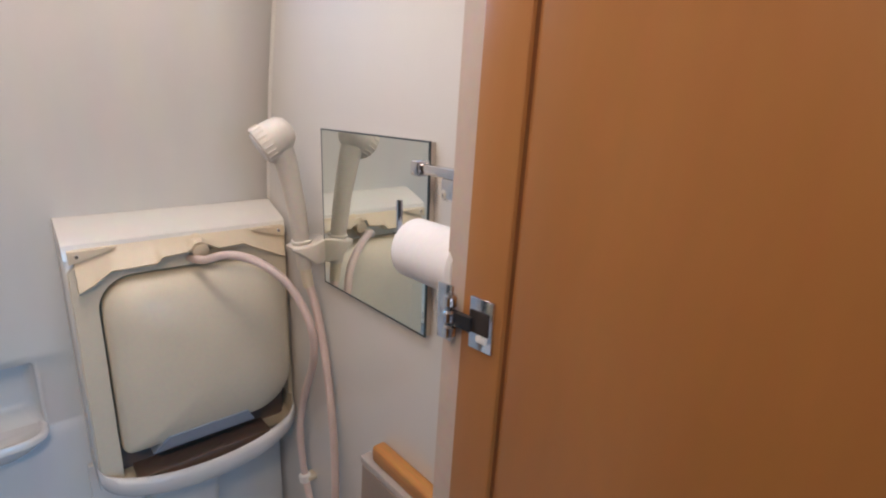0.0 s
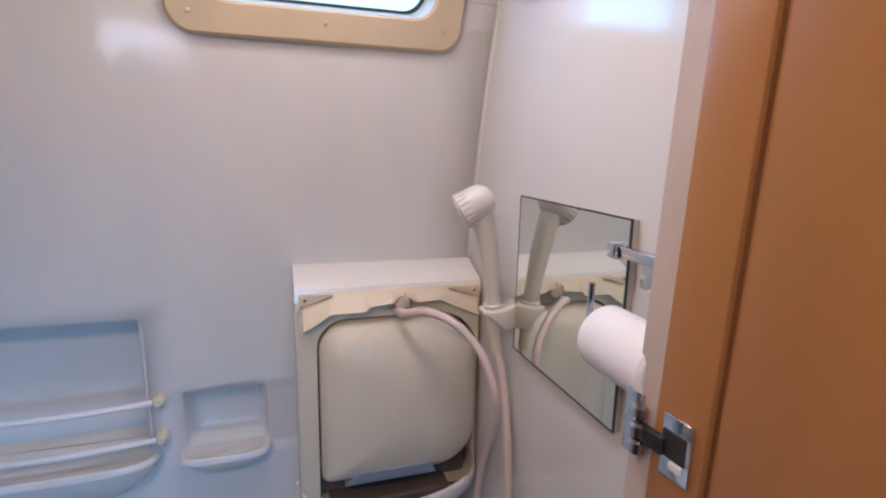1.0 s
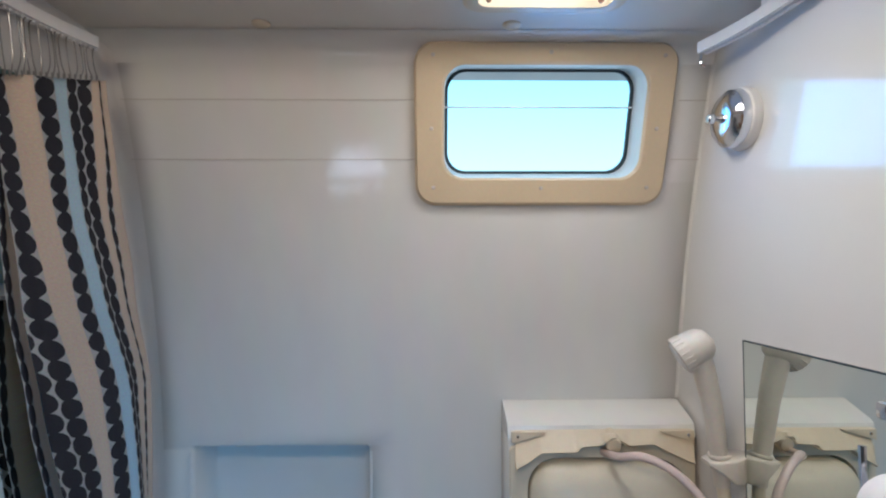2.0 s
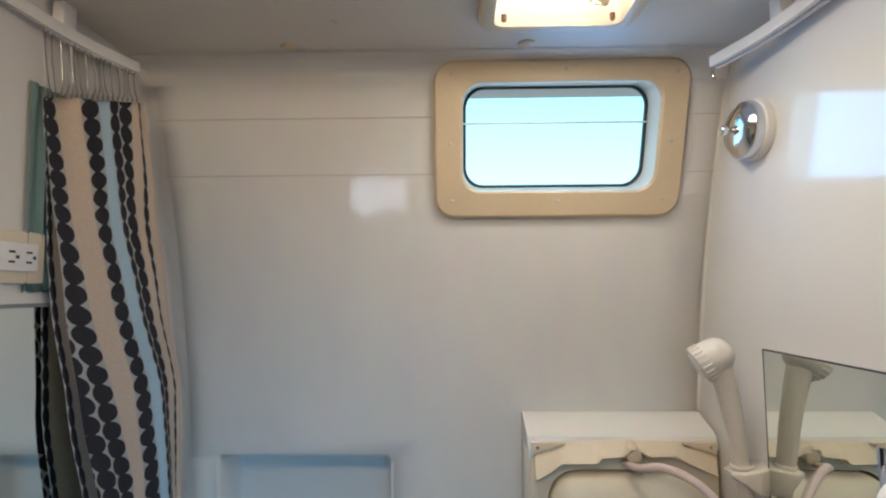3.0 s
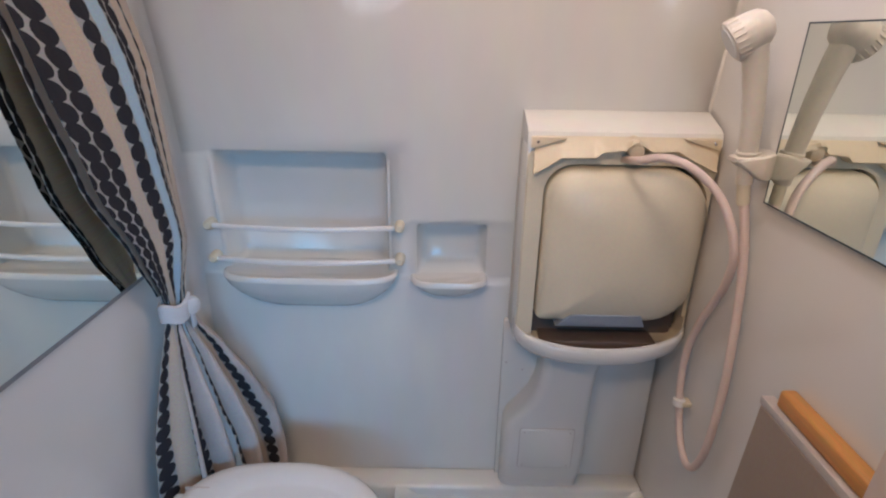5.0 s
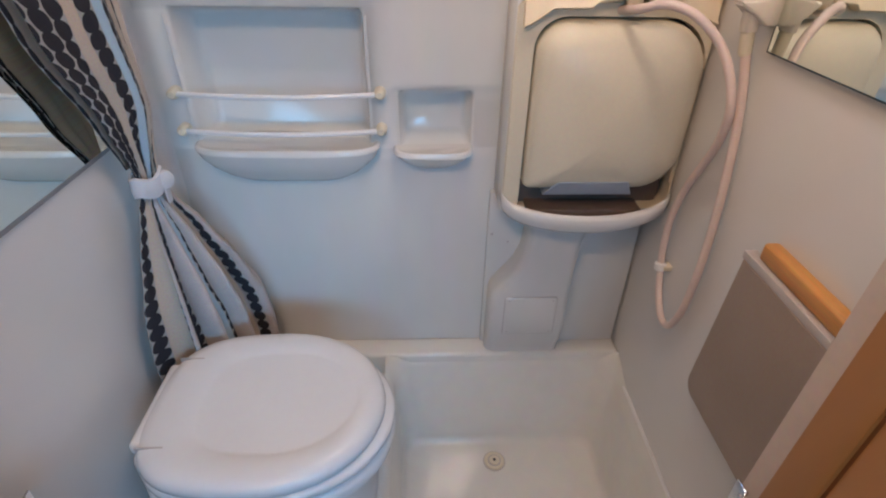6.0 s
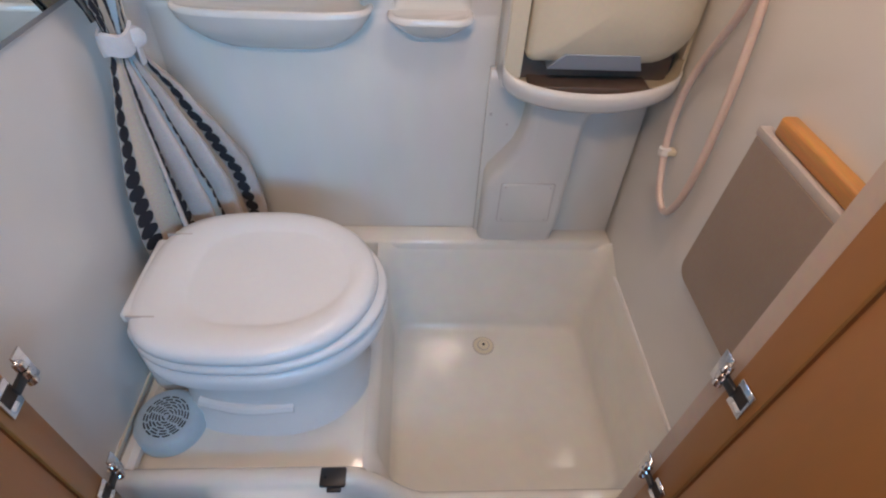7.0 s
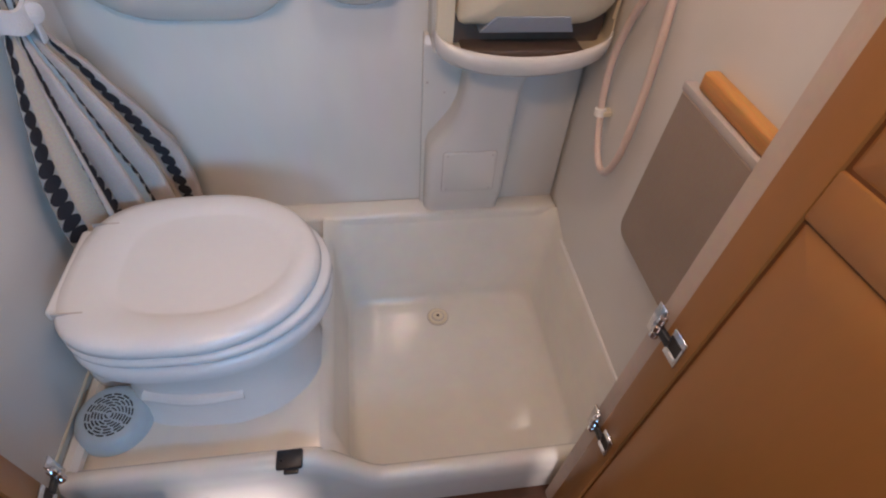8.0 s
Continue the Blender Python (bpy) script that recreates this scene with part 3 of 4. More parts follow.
# ---- shower curtain, gathered and tied back ----
def curtain():
    c = thing("shower_curtain", (0.30, -0.17, 0.30), "gathered curtain with black oval dots and beige stripes, tied back", "shower curtain")
    rows = ((1.655, (0.271, -0.385), (0.310, -0.240), 0.009, 1.0), (1.50, (0.276, -0.370), (0.316, -0.215), 0.011, 1.0), (1.35, (0.288, -0.358), (0.320, -0.175), 0.012, 1.0), (1.20, (0.298, -0.332), (0.322, -0.125), 0.012, 0.97),
            (1.05, (0.302, -0.295), (0.322, -0.118), 0.011, 0.9), (0.92, (0.308, -0.231), (0.326, -0.120), 0.012, 0.8), (0.83, (0.302, -0.185), (0.318, -0.140), 0.008, 0.7), (0.795, (0.303, -0.180), (0.316, -0.142), 0.007, 0.7),
            (0.76, (0.300, -0.200), (0.322, -0.130), 0.009, 0.7), (0.68, (0.294, -0.236), (0.345, -0.095), 0.015, 0.8), (0.58, (0.291, -0.277), (0.376, -0.068), 0.018, 0.95), (0.50, (0.291, -0.295), (0.403, -0.052), 0.020, 1.0), (0.40, (0.292, -0.300), (0.415, -0.050), 0.023, 1.0), (0.245, (0.296, -0.280), (0.415, -0.060), 0.02, 1.0))
    n_u = 260
    # where each woven stripe ends across the gathered width, height by height
    stripes = ((1.655, (.09, .27, .49, .60, .71, .86, .92, .96, 1)), (1.44, (.16, .32, .49, .57, .69, .81, .87, .94, 1)), (1.235, (.29, .44, .62, .69, .78, .87, .90, .96, 1)),
               (1.07, (.42, .50, .70, .76, .83, .90, .92, .97, 1)), (0.95, (.37, .46, .71, .80, .85, .91, .93, .97, 1)), (0.84, (.30, .38, .62, .74, .80, .86, .88, .97, 1)), (0.76, (.16, .30, .40, .60, .70, .80, .90, .95, 1)), (0.2, (.14, .26, .40, .60, .70, .80, .90, .95, 1)))
    columns = (2, 5, 6, 7, 8, 9, 10, 11, 12, 13)
    relief = (0.0, 0.2, 0.75, 0.55, 0.40, 0.15, 0.90, 0.40, 0.85, 0.45, 0.15, 0.55, 0.2, 0.6)

    def stripe_at(u, z):
        """The woven column under a share u of the width at height z; the first stripe opens from one dotted column to three."""
        for (za, ea), (zb, eb) in zip(stripes, stripes[1:]):
            if za >= z >= zb:
                t = (za - z) / (za - zb)
                ends = [0.0] + [p + (q - p) * t for p, q in zip(ea, eb)]
                break
        for k in range(9):
            if u <= ends[k + 1] or k == 8:
                f = min(1.0, (u - ends[k]) / max(1e-6, ends[k + 1] - ends[k]))
                break
        if k == 0:
            wide = min(2.3, max(1.0, 1.0 + (1.32 - z) / 0.20)) if z > 0.80 else 1.0
            return 5.0 - wide * (1 - f)
        return columns[k] + f * (columns[k + 1] - columns[k])

    def sag(u, z):
        """The top edge hangs lower at its near end."""
        return 0.043 * (1 - u) * max(0.0, (z - 1.45) / 0.205)

    def fold(col):
        k = min(12, int(col))
        t = 0.5 - 0.5 * math.cos(math.pi * (col - k))
        return relief[k] + (relief[k + 1] - relief[k]) * t

    fine = []
    for (za, la, ra, aa, _), (zb, lb, rb, ab, _) in zip(rows, rows[1:]):
        for k in range(5):
            t = k / 5
            e = t * t * (3 - 2 * t) * 0.4 + t * 0.6
            mixed = lambda p, q: Vector(p).lerp(Vector(q), e)
            fine.append((za + (zb - za) * t, mixed((*la, 0), (*lb, 0)), mixed((*ra, 0), (*rb, 0)), aa + (ab - aa) * e))
    z, l, r, a, _ = rows[-1]
    fine.append((z, Vector((*l, 0)), Vector((*r, 0)), a))
    bm = bmesh.new()
    layer = bm.loops.layers.uv.new("cloth")
    grid, tones = [], []
    for k, (z, l, r, a) in enumerate(fine):
        d = r - l
        n = Vector((d.y, -d.x, 0)).normalized()
        if n.x < 0:
            n = -n
        row, tone = [], []
        along = (1.655 - z) * 36.0 + max(0.0, 1.05 - z) * 6.0
        for j in range(n_u + 1):
            u = j / n_u
            col = stripe_at(u, z)
            ph = 2 * math.pi * (0.42 * col + 0.2)
            off = a * (1.0 * fold(col) - 0.15) + 0.0022 * math.sin(9 * u + 7 * z) + 0.0014 * math.sin(31 * u + 19 * z)
            p = l + d * u + n * (off + 0.004)
            p.x = max(p.x, XL + 0.006)
            p.y = min(p.y, wall_y(z) - 0.012)
            hem = 0.008 * math.sin(ph) if k > len(fine) - 3 else 0.0
            row.append(bm.verts.new((p.x, p.y, z + hem - sag(u, z))))
            tone.append((min(12.999, col), along + 0.25 * math.sin(0.9 * col)))
        grid.append(row)
        tones.append(tone)
        if k:
            for j in range(n_u):
                f = bm.faces.new((grid[k - 1][j], grid[k - 1][j + 1], row[j + 1], row[j]))
                for loop, uv in zip(f.loops, (tones[k - 1][j], tones[k - 1][j + 1], tone[j + 1], tone[j])):
                    loop[layer].uv = uv
    cloth = part("cloth", bm, CURTAIN, c, angle=180)
    s = cloth.modifiers.new("thickness", "SOLIDIFY")
    s.thickness = 0.0014
    # the plain back of the gathered cloth, turned at its near edge to show one dotted column
    back = bmesh.new()
    layer = back.loops.layers.uv.new("cloth")
    last = None
    for z, l, r, a in fine:
        if z < 0.83:
            break
        d = r - l
        n = Vector((d.y, -d.x, 0)).normalized()
        n = n if n.x > 0 else -n
        row = []
        for j in range(31):
            u = -0.04 + 0.94 * j / 30
            p = l + d * u - n * (0.006 + 0.002 * math.sin(17 * u + 5 * z))
            p.x = max(p.x, XL + 0.0065)
            row.append((back.verts.new((p.x, p.y, z - sag(max(0.0, u), z))), (min(1.99, max(0.0, (u + 0.04) / 0.055)), (1.655 - z) * 36.0)))
        if last:
            for (p, q), (p2, q2) in zip(zip(last, last[1:]), zip(row, row[1:])):
                f = back.faces.new((p[0], q[0], q2[0], p2[0]))
                for loop, uv in zip(f.loops, (p[1], q[1], q2[1], p2[1])):
                    loop[layer].uv = uv
        last = row
    reverse = part("reverse", back, CURTAIN, c, "plain beige reverse with one dotted column", angle=180)
    s = reverse.modifiers.new("thickness", "SOLIDIFY")
    s.thickness = 0.001
    # the plain lining spread below the tie, with a dotted border
    lin, bord = [], []
    for k, (z, l, r, a) in enumerate(fine):
        if z > 0.782:
            continue
        d = r - l
        n = Vector((d.y, -d.x, 0)).normalized()
        n = n if n.x > 0 else -n
        f = min(1.0, (0.79 - z) / 0.2)
        row, edge = [], []
        for j in range(91):
            u = 0.22 + 0.86 * j / 90
            fold = math.sin(2 * math.pi * 4.2 * u + 0.8 + 1.2 * math.sin(2.2 * u))
            off = 0.008 + 0.014 * f + 0.021 * f * math.copysign(abs(fold) ** 0.7, fold) + 0.004 * f * math.sin(23 * u + 6 * z)
            p = l + d * u + n * off
            p.y = min(p.y, wall_y(z) - 0.012)
            row.append((p.x, p.y, z))
            if 67 <= j <= 71:
                q = p + n * 0.0035
                edge.append((q.x, q.y, z))
        lin.append(row)
        bord.append(edge)
    lining = part("lining", loft(lin, False, False, closed=False), LINING, c, "plain grey-beige lining spread below the tie", angle=180)
    s = lining.modifiers.new("thickness", "SOLIDIFY")
    s.thickness = 0.0014
    bb = loft(bord, False, False, closed=False)
    lay = bb.loops.layers.uv.new("cloth")
    for f in bb.faces:
        for loop in f.loops:
            co = loop.vert.co
            row = bord[min(range(len(bord)), key=lambda k: abs(bord[k][0][2] - co.z))]
            t = (co.xy - Vector(row[0]).xy).length / max(1e-5, (Vector(row[-1]).xy - Vector(row[0]).xy).length)
            loop[lay].uv = (min(0.99, t), (0.8 - co.z) * 40.0)
    border = part("border", bb, CURTAIN, c, "dotted border strip", angle=180)
    s = border.modifiers.new("thickness", "SOLIDIFY")
    s.thickness = 0.001
    ln = bmesh.new()
    rings = []
    for k in range(12):
        z = 1.625 - 0.262 * k / 11
        rings.append([(0.2745 + 0.003 * math.sin(2.2 * q + 0.2 * k), -0.405 + 0.006 * k / 11 + 0.06 * q / 8, z) for q in range(9)])
    loft(rings, False, False, closed=False, bm=ln)
    liner = part("liner", ln, LINER, c, "plain teal liner edge behind the dotted cloth")
    s = liner.modifiers.new("thickness", "SOLIDIFY")
    s.thickness = 0.0012
    ring = []
    for k in range(25):
        a = 2 * math.pi * k / 24
        ring.append((0.311 + 0.021 * math.cos(a), -0.160 + 0.033 * math.sin(a), 0.797 + 0.004 * math.sin(3 * a)))
    rings = []
    for p, q in zip(ring, ring[1:] + ring[1:2]):
        o = (Vector(p) - Vector((0.311, -0.160, 0.797))).normalized()
        o.z = 0
        p = Vector(p)
        rings.append([p + o * dx + Vector((0, 0, dz)) for dx, dz in ((-0.002, -0.018), (0.003, -0.016), (0.0045, 0.0), (0.003, 0.016), (-0.002, 0.018))])
    part("tie_band", loft(rings, False, False), CLOTHTIE, c, "white cloth tie band")
    part("tie_knot", disc((0.333, -0.150, 0.797), (1, -0.6, 0.1), ((-0.006, 0.010), (0.0, 0.017), (0.008, 0.015), (0.012, 0.006)), 12), CLOTHTIE, c)
    part("tie_tail", box(0.334, 0.338, -0.160, -0.146, 0.755, 0.800, 0.0015), CLOTHTIE, c)
    for k in range(19):
        u = k / 18
        x, y = 0.278 + (0.309 - 0.278) * u ** 1.4, -0.395 + 0.140 * u
        sway = 0.006 * math.sin(5.1 * k)
        low = 1.650 - sag(u, 1.655)
        pts = [(x, y, 1.698), (x + 0.003, y - 0.004 + sway, 1.687), (x + 0.001, y + 0.005 + sway, 0.45 * 1.687 + 0.55 * low), (x + 0.003, y + 0.004, low + 0.008), (x + 0.006, y - 0.002, low), (x + 0.008, y - 0.006, low + 0.006)]
        hook = part("hook", tube(smooth_path(pts, 4), 0.0009, 6), STEEL, c)
        part("glider", box(x - 0.004, x + 0.004, y - 0.0025, y + 0.0025, 1.694, 1.702, 0.001), WHITE, hook)
    return c


curtain()

# ---- left wall: mirror and socket ----
mirror = thing("wall_mirror", (XL, -0.35, 0.866), "large frameless mirror on the wall behind the curtain", "mirror")
part("glass", box(XL + 0.0005, XL + 0.005, -0.615, -0.105, 0.866, 1.343), MIRROR, mirror, smooth=False)
part("edge", box(XL + 0.0003, XL + 0.0054, -0.615, -0.105, 0.8595, 0.866), MIRROREDGE, mirror, smooth=False)
part("edge", box(XL + 0.0003, XL + 0.0054, -0.615, -0.105, 1.343, 1.348), MIRROREDGE, mirror, smooth=False)

socket = thing("wall_socket", (XL, -0.43, 1.40), "ivory double electrical socket mounted sideways on the wall", "socket")
part("plate", box(XL + 0.0005, XL + 0.007, -0.490, -0.372, 1.372, 1.436, 0.003), IVORY, socket)
part("insert", box(XL + 0.006, XL + 0.0095, -0.475, -0.386, 1.387, 1.421, 0.001), WHITE, socket)
for y in (-0.400, -0.425, -0.460):
    for dz in (0.006, -0.006):
        part("slot", box(XL + 0.008, XL + 0.0101, y - 0.004, y + 0.004, 1.404 + dz - 0.0012, 1.404 + dz + 0.0012), BLACK, socket, smooth=False)
    part("slot", box(XL + 0.008, XL + 0.0101, y + 0.006, y + 0.010, 1.402, 1.406), BLACK, socket, smooth=False)


# ---- niche shelves and rails ----
def tray(x0, x1, z, front, drop, name, label, category):
    t = thing(name, ((x0 + x1) / 2, 0, z), label, category)
    rings = []
    cx, hx = (x0 + x1) / 2, (x1 - x0) / 2
    for dz, grow, f in ((-drop, -0.060, 0.0), (-drop * 0.93, -0.045, 0.25), (-drop * 0.8, -0.030, 0.48), (-drop * 0.6, -0.016, 0.72), (-drop * 0.38, -0.006, 0.90), (-0.012, 0.0, 1.0), (-0.003, -0.001, 0.985), (0.0, -0.005, 0.93), (-0.001, -0.010, 0.85), (-0.008, -0.014, 0.78)):
        ring = []
        for k in range(33):
            a = math.pi * k / 32
            c, s = math.cos(a), math.sin(a)
            ex = math.copysign(abs(c) ** 0.45, c) * (hx + grow)
            ring.append((cx + ex, wall_y(z) + 0.004 - front * f * abs(s) ** 0.62, z + dz * (0.42 + 0.58 * abs(s) ** 0.9)))
        ring.append((cx - hx * 0.9, 0.05, z + dz * 0.42))
        ring.append((cx + hx * 0.9, 0.05, z + dz * 0.42))
        rings.append(ring)
    part("tray", loft(rings[:6], True, False), GELCOAT, t, angle=60)
    part("lip", loft(rings[5:], False, True), GELCOAT, t, angle=60)
    return t


tray(0.338, 0.694, 0.806, 0.058, 0.088, "niche_shelf", "glossy white moulded shelf lip below the large niche", "shelf")
tray(0.719, 0.876, 0.797, 0.048, 0.050, "soap_ledge", "glossy white moulded soap ledge below the small niche", "soap dish")
for z in (0.903, 0.833):
    bar = thing("niche_rail", (0.51, -0.02, z), "thin white guard rail across the niche", "rail", "niche rails")
    pts = [(0.326 + 0.372 * k / 10, wall_y(z) - 0.018 - 0.020 * math.sin(math.pi * k / 10), z) for k in range(11)]
    part("rod", tube(smooth_path(pts, 2), 0.0050, 10), WHITE, bar)
    for x in (0.326, 0.698):
        part("end_knob", disc((x, 0.002 + wall_y(z), z), (0, -1, 0), ((0, 0.011), (0.010, 0.011), (0.024, 0.010), (0.029, 0.006)), 16), IVORY, bar)


# ---- fold-down basin cabinet ----
def basin_cabinet():
    c = thing("basin_cabinet", (1.09, 0, 0.28), "ivory moulded cabinet with a closed fold-down washbasin", "washbasin")
    X0, X1 = 0.924, XR - 0.006
    # side profile extruded along x, with the front face frame set round the door
    prof = ((wall_y(1.133) - 0.002, 1.133), (-0.030, 1.133), (-0.084, 1.112), (-0.093, 1.106), (-0.095, 1.098), (-0.098, 1.085))
    top = [*prof, (-0.060, 1.085), (-0.01, 1.085)]
    part("top", loft([[(x, y, z) for y, z in top] for x in (X0, X0 + 0.003, X1 - 0.003, X1)]), PAN, c, "pale ivory sloping top")
    part("side", box(X0, X0 + 0.012, -0.096, 0.0, 0.70, 1.086, 0.004), PAN, c)
    part("side", box(X1 - 0.008, X1, -0.096, 0.0, 0.76, 1.086, 0.003), CREAM, c)
    # scalloped fascia under the top
    rings = []
    for k in range(81):
        u = k / 80
        x = X0 + 0.012 + (X1 - X0 - 0.020) * u
        low = float(np.interp(u, (0, 0.06, 0.14, 0.33, 0.355, 0.48, 0.505, 0.54, 0.57, 0.62, 0.76, 0.83, 0.97, 1), (1.036, 1.046, 1.064, 1.066, 1.075, 1.079, 1.092, 1.092, 1.086, 1.077, 1.078, 1.066, 1.046, 1.043)))
        out = 0.005 * math.cos(6.3 * u)
        out -= 0.005 if abs(u - 0.52) < 0.022 else 0.0
        rings.append([(x, -0.094, 1.100), (x, -0.099 + out * 0.3, 1.096), (x, -0.114 + out, low + 0.009), (x, -0.119 + out, low + 0.003), (x, -0.115 + out, low), (x, -0.085, low + 0.001), (x, -0.080, 1.086)])
    part("fascia", loft(rings), CREAM, c, "scalloped cream fascia")
    for x, way in ((X0 + 0.006, 1), (X1 - 0.006, -1)):
        part("corner_notch", loft([[(x, y, 1.0985), (x + way * 0.058, y, 1.0985), (x + way * 0.052, y, 1.0955), (x, y, 1.080)] for y in (-0.09, -0.1055)]), CREAM, c, smooth=False)
        part("screw", disc((x + way * 0.010, -0.1055, 1.091), (0, -1, 0), ((0, 0.003), (0.0015, 0.002)), 10), CHROME, c)
    part("hose_outlet", disc((1.100, -0.106, 1.085), (-0.05, -1, -0.30), ((-0.02, 0.013), (0.014, 0.0135), (0.019, 0.0115), (0.020, 0.006)), 16), CREAM, c)
    # face frame: outer edge and door opening
    outer = rounded(X0 + 0.002, X1 - 0.001, 0.706, 1.075, 0.012, 8)
    inner = corners(X0 + 0.0335, X1 - 0.004, 0.708, 1.0525, (0.080, 0.050, 0.006, 0.020))
    inner_b = [(u, -0.060, v) for u, v in inner]
    part("face_frame", loft([[(u, -0.070, v) for u, v in outer], [(u, -0.096, v) for u, v in outer], [(u, -0.099, v) for u, v in rounded(X0 + 0.004, X1 - 0.003, 0.708, 1.073, 0.012, 8)], [(u, -0.098, v) for u, v in inner], inner_b], False, False), IVORY, c)
    # Brown filler colours in the shade behind the door gap.
    part("inside", box(X0 + 0.014, X1 - 0.01, -0.066, -0.02, 0.72, 1.06), BASIN_SHADE, c, smooth=False)
    # bulging door panel
    def door_ring(g, y, k=1.0):
        return [(u, y, v) for u, v in corners(X0 + 0.037 + g, X1 - 0.007 - g, 0.757 + g * 0.8, 1.048 - g, (0.082 * k, 0.050 * k, 0.012 * k, 0.072 * k))]
    rings = [door_ring(0, -0.066), door_ring(0, -0.100), door_ring(0.002, -0.108), door_ring(0.010, -0.119, 0.95), door_ring(0.030, -0.131, 0.85), door_ring(0.070, -0.141, 0.6), door_ring(0.12, -0.145, 0.12)]
    door = part("basin_door", loft(rings), IVORY, c, "ivory bulging fold-down basin", angle=60)
    part("finger_pull", loft([[(1.0, -0.07, 0.745), (1.168, -0.07, 0.745), (1.150, -0.07, 0.781), (1.022, -0.07, 0.781)],
                              [(1.0, -0.111, 0.745), (1.168, -0.111, 0.745), (1.150, -0.1305, 0.781), (1.022, -0.1305, 0.781)],
                              [(1.002, -0.113, 0.747), (1.166, -0.113, 0.747), (1.148, -0.1315, 0.779), (1.024, -0.1315, 0.779)]]), PULL, door, "finger pull coloured with the door's blue reflection", smooth=False)
    # lower scoop below the door
    rings, lip = [], []
    for k in range(31):
        a = math.pi * k / 30
        u = math.cos(a)
        s = math.sin(a)
        x = (X0 + X1) / 2 - u * (X1 - X0) / 2 * 1.0
        top = 0.750 - 0.036 * s ** 0.8
        low = 0.722 - 0.048 * s ** 0.7
        fr = -0.099 - 0.050 * s
        rings.append([(x, fr + 0.018, low + 0.004), (x, fr + 0.013, top - 0.004), (x, fr + 0.010, top), (x, fr + 0.004, top - 0.001), (x, fr, top - 0.008), (x, fr + 0.002, low + 0.010), (x, fr + 0.014, low), (x, -0.03, low - 0.008 * s)])
    part("scoop", loft(rings), GELCOAT, c, "rounded ivory lip under the basin", angle=60)
    # Two brown boxes paint the shade in the gap under the door.
    part("scoop_inside_shade", box(X0 + 0.014, X1 - 0.012, -0.0675, -0.030, 0.690, 0.765, 0.002), BASIN_SHADE, c, "brown filler coloured as the shade below the basin")
    part("scoop_floor_shade", box(X0 + 0.050, X1 - 0.055, -0.116, -0.050, 0.694, 0.7135, 0.002), BASIN_SHADE, c)
    # pedestal column with an access panel
    rings = []
    for z, x0, x1, y in ((0.281, 0.924, 1.104, -0.052), (0.30, 0.924, 1.103, -0.056), (0.345, 0.924, 1.102, -0.078), (0.40, 0.924, 1.102, -0.082), (0.462, 0.925, 1.102, -0.082), (0.482, 0.931, 1.102, -0.082), (0.500, 0.944, 1.103, -0.082),
                         (0.520, 0.960, 1.103, -0.082), (0.545, 0.977, 1.104, -0.082), (0.575, 0.988, 1.105, -0.082), (0.62, 0.994, 1.108, -0.084), (0.67, 0.992, 1.122, -0.088), (0.697, 0.985, 1.15, -0.090)):
        rings.append([(x0, -0.012, z), (x0, y + 0.020, z), (x0 + 0.005, y + 0.006, z), (x0 + 0.020, y, z), (x1 - 0.016, y, z), (x1 - 0.004, y + 0.005, z), (x1, y + 0.016, z), (x1, -0.012, z)])
    part("back_plate", box(0.916, X1, -0.016, 0.0, 0.281, 0.70, 0.003), GELCOAT, c)
    part("screw", disc((0.962, -0.016, 0.578), (0, -1, 0), ((0, 0.0026), (0.0012, 0.0018)), 8), EDGE, c)
    col = part("pedestal", loft(rings), GELCOAT, c, angle=50)
    rings = [[(u, y, v) for u, v in rounded(0.957 + g, 1.073 - g, 0.368 + g, 0.474 - g, 0.006, 3)] for y, g in ((-0.078, 0), (-0.084, 0), (-0.0855, 0.002))]
    hatch = part("access_panel", loft(rings), GELCOAT, col)
    part("gap", loft([[(u, y, v) for u, v in rounded(0.9555, 1.0745, 0.3665, 0.4755, 0.006, 3)] for y in (-0.078, -0.0826)]), EDGE, col)
    for x in (0.966, 1.064):
        for z in (0.376, 0.466):
            part("screw", disc((x, -0.085, z), (0, -1, 0), ((0, 0.0022), (0.001, 0.0018)), 8), EDGE, hatch)
    part("peg", disc((0.922, -0.05, 0.62), (-1, -0.3, 0), ((0, 0.003), (0.004, 0.002)), 8), EDGE, c)
    return c


basin_cabinet()


# ---- shower handset, bracket and hose ----
bracket = thing("shower_bracket", (XR, -0.24, 1.08), "ivory angled shower holder on the wall beside the mirror", "shower holder")
arm = []
for x, y0, y1, z0, z1 in ((XR - 0.001, -0.244, -0.214, 1.074, 1.106), (XR - 0.014, -0.256, -0.212, 1.068, 1.106), (XR - 0.030, -0.262, -0.208, 1.070, 1.104), (XR - 0.046, -0.258, -0.214, 1.083, 1.100), (XR - 0.062, -0.250, -0.222, 1.092, 1.098)):
    arm.append([(x, u, v) for u, v in rounded(y0, y1, z0, z1, 0.0035, 3)])
part("arm", loft(arm), HANDSET, bracket, angle=50)
part("socket", disc((1.2155, -0.2365, 1.098), (-0.1, -0.02, 1), ((0, 0.0135), (0.007, 0.0165), (0.009, 0.0155)), 20), HANDSET, bracket)

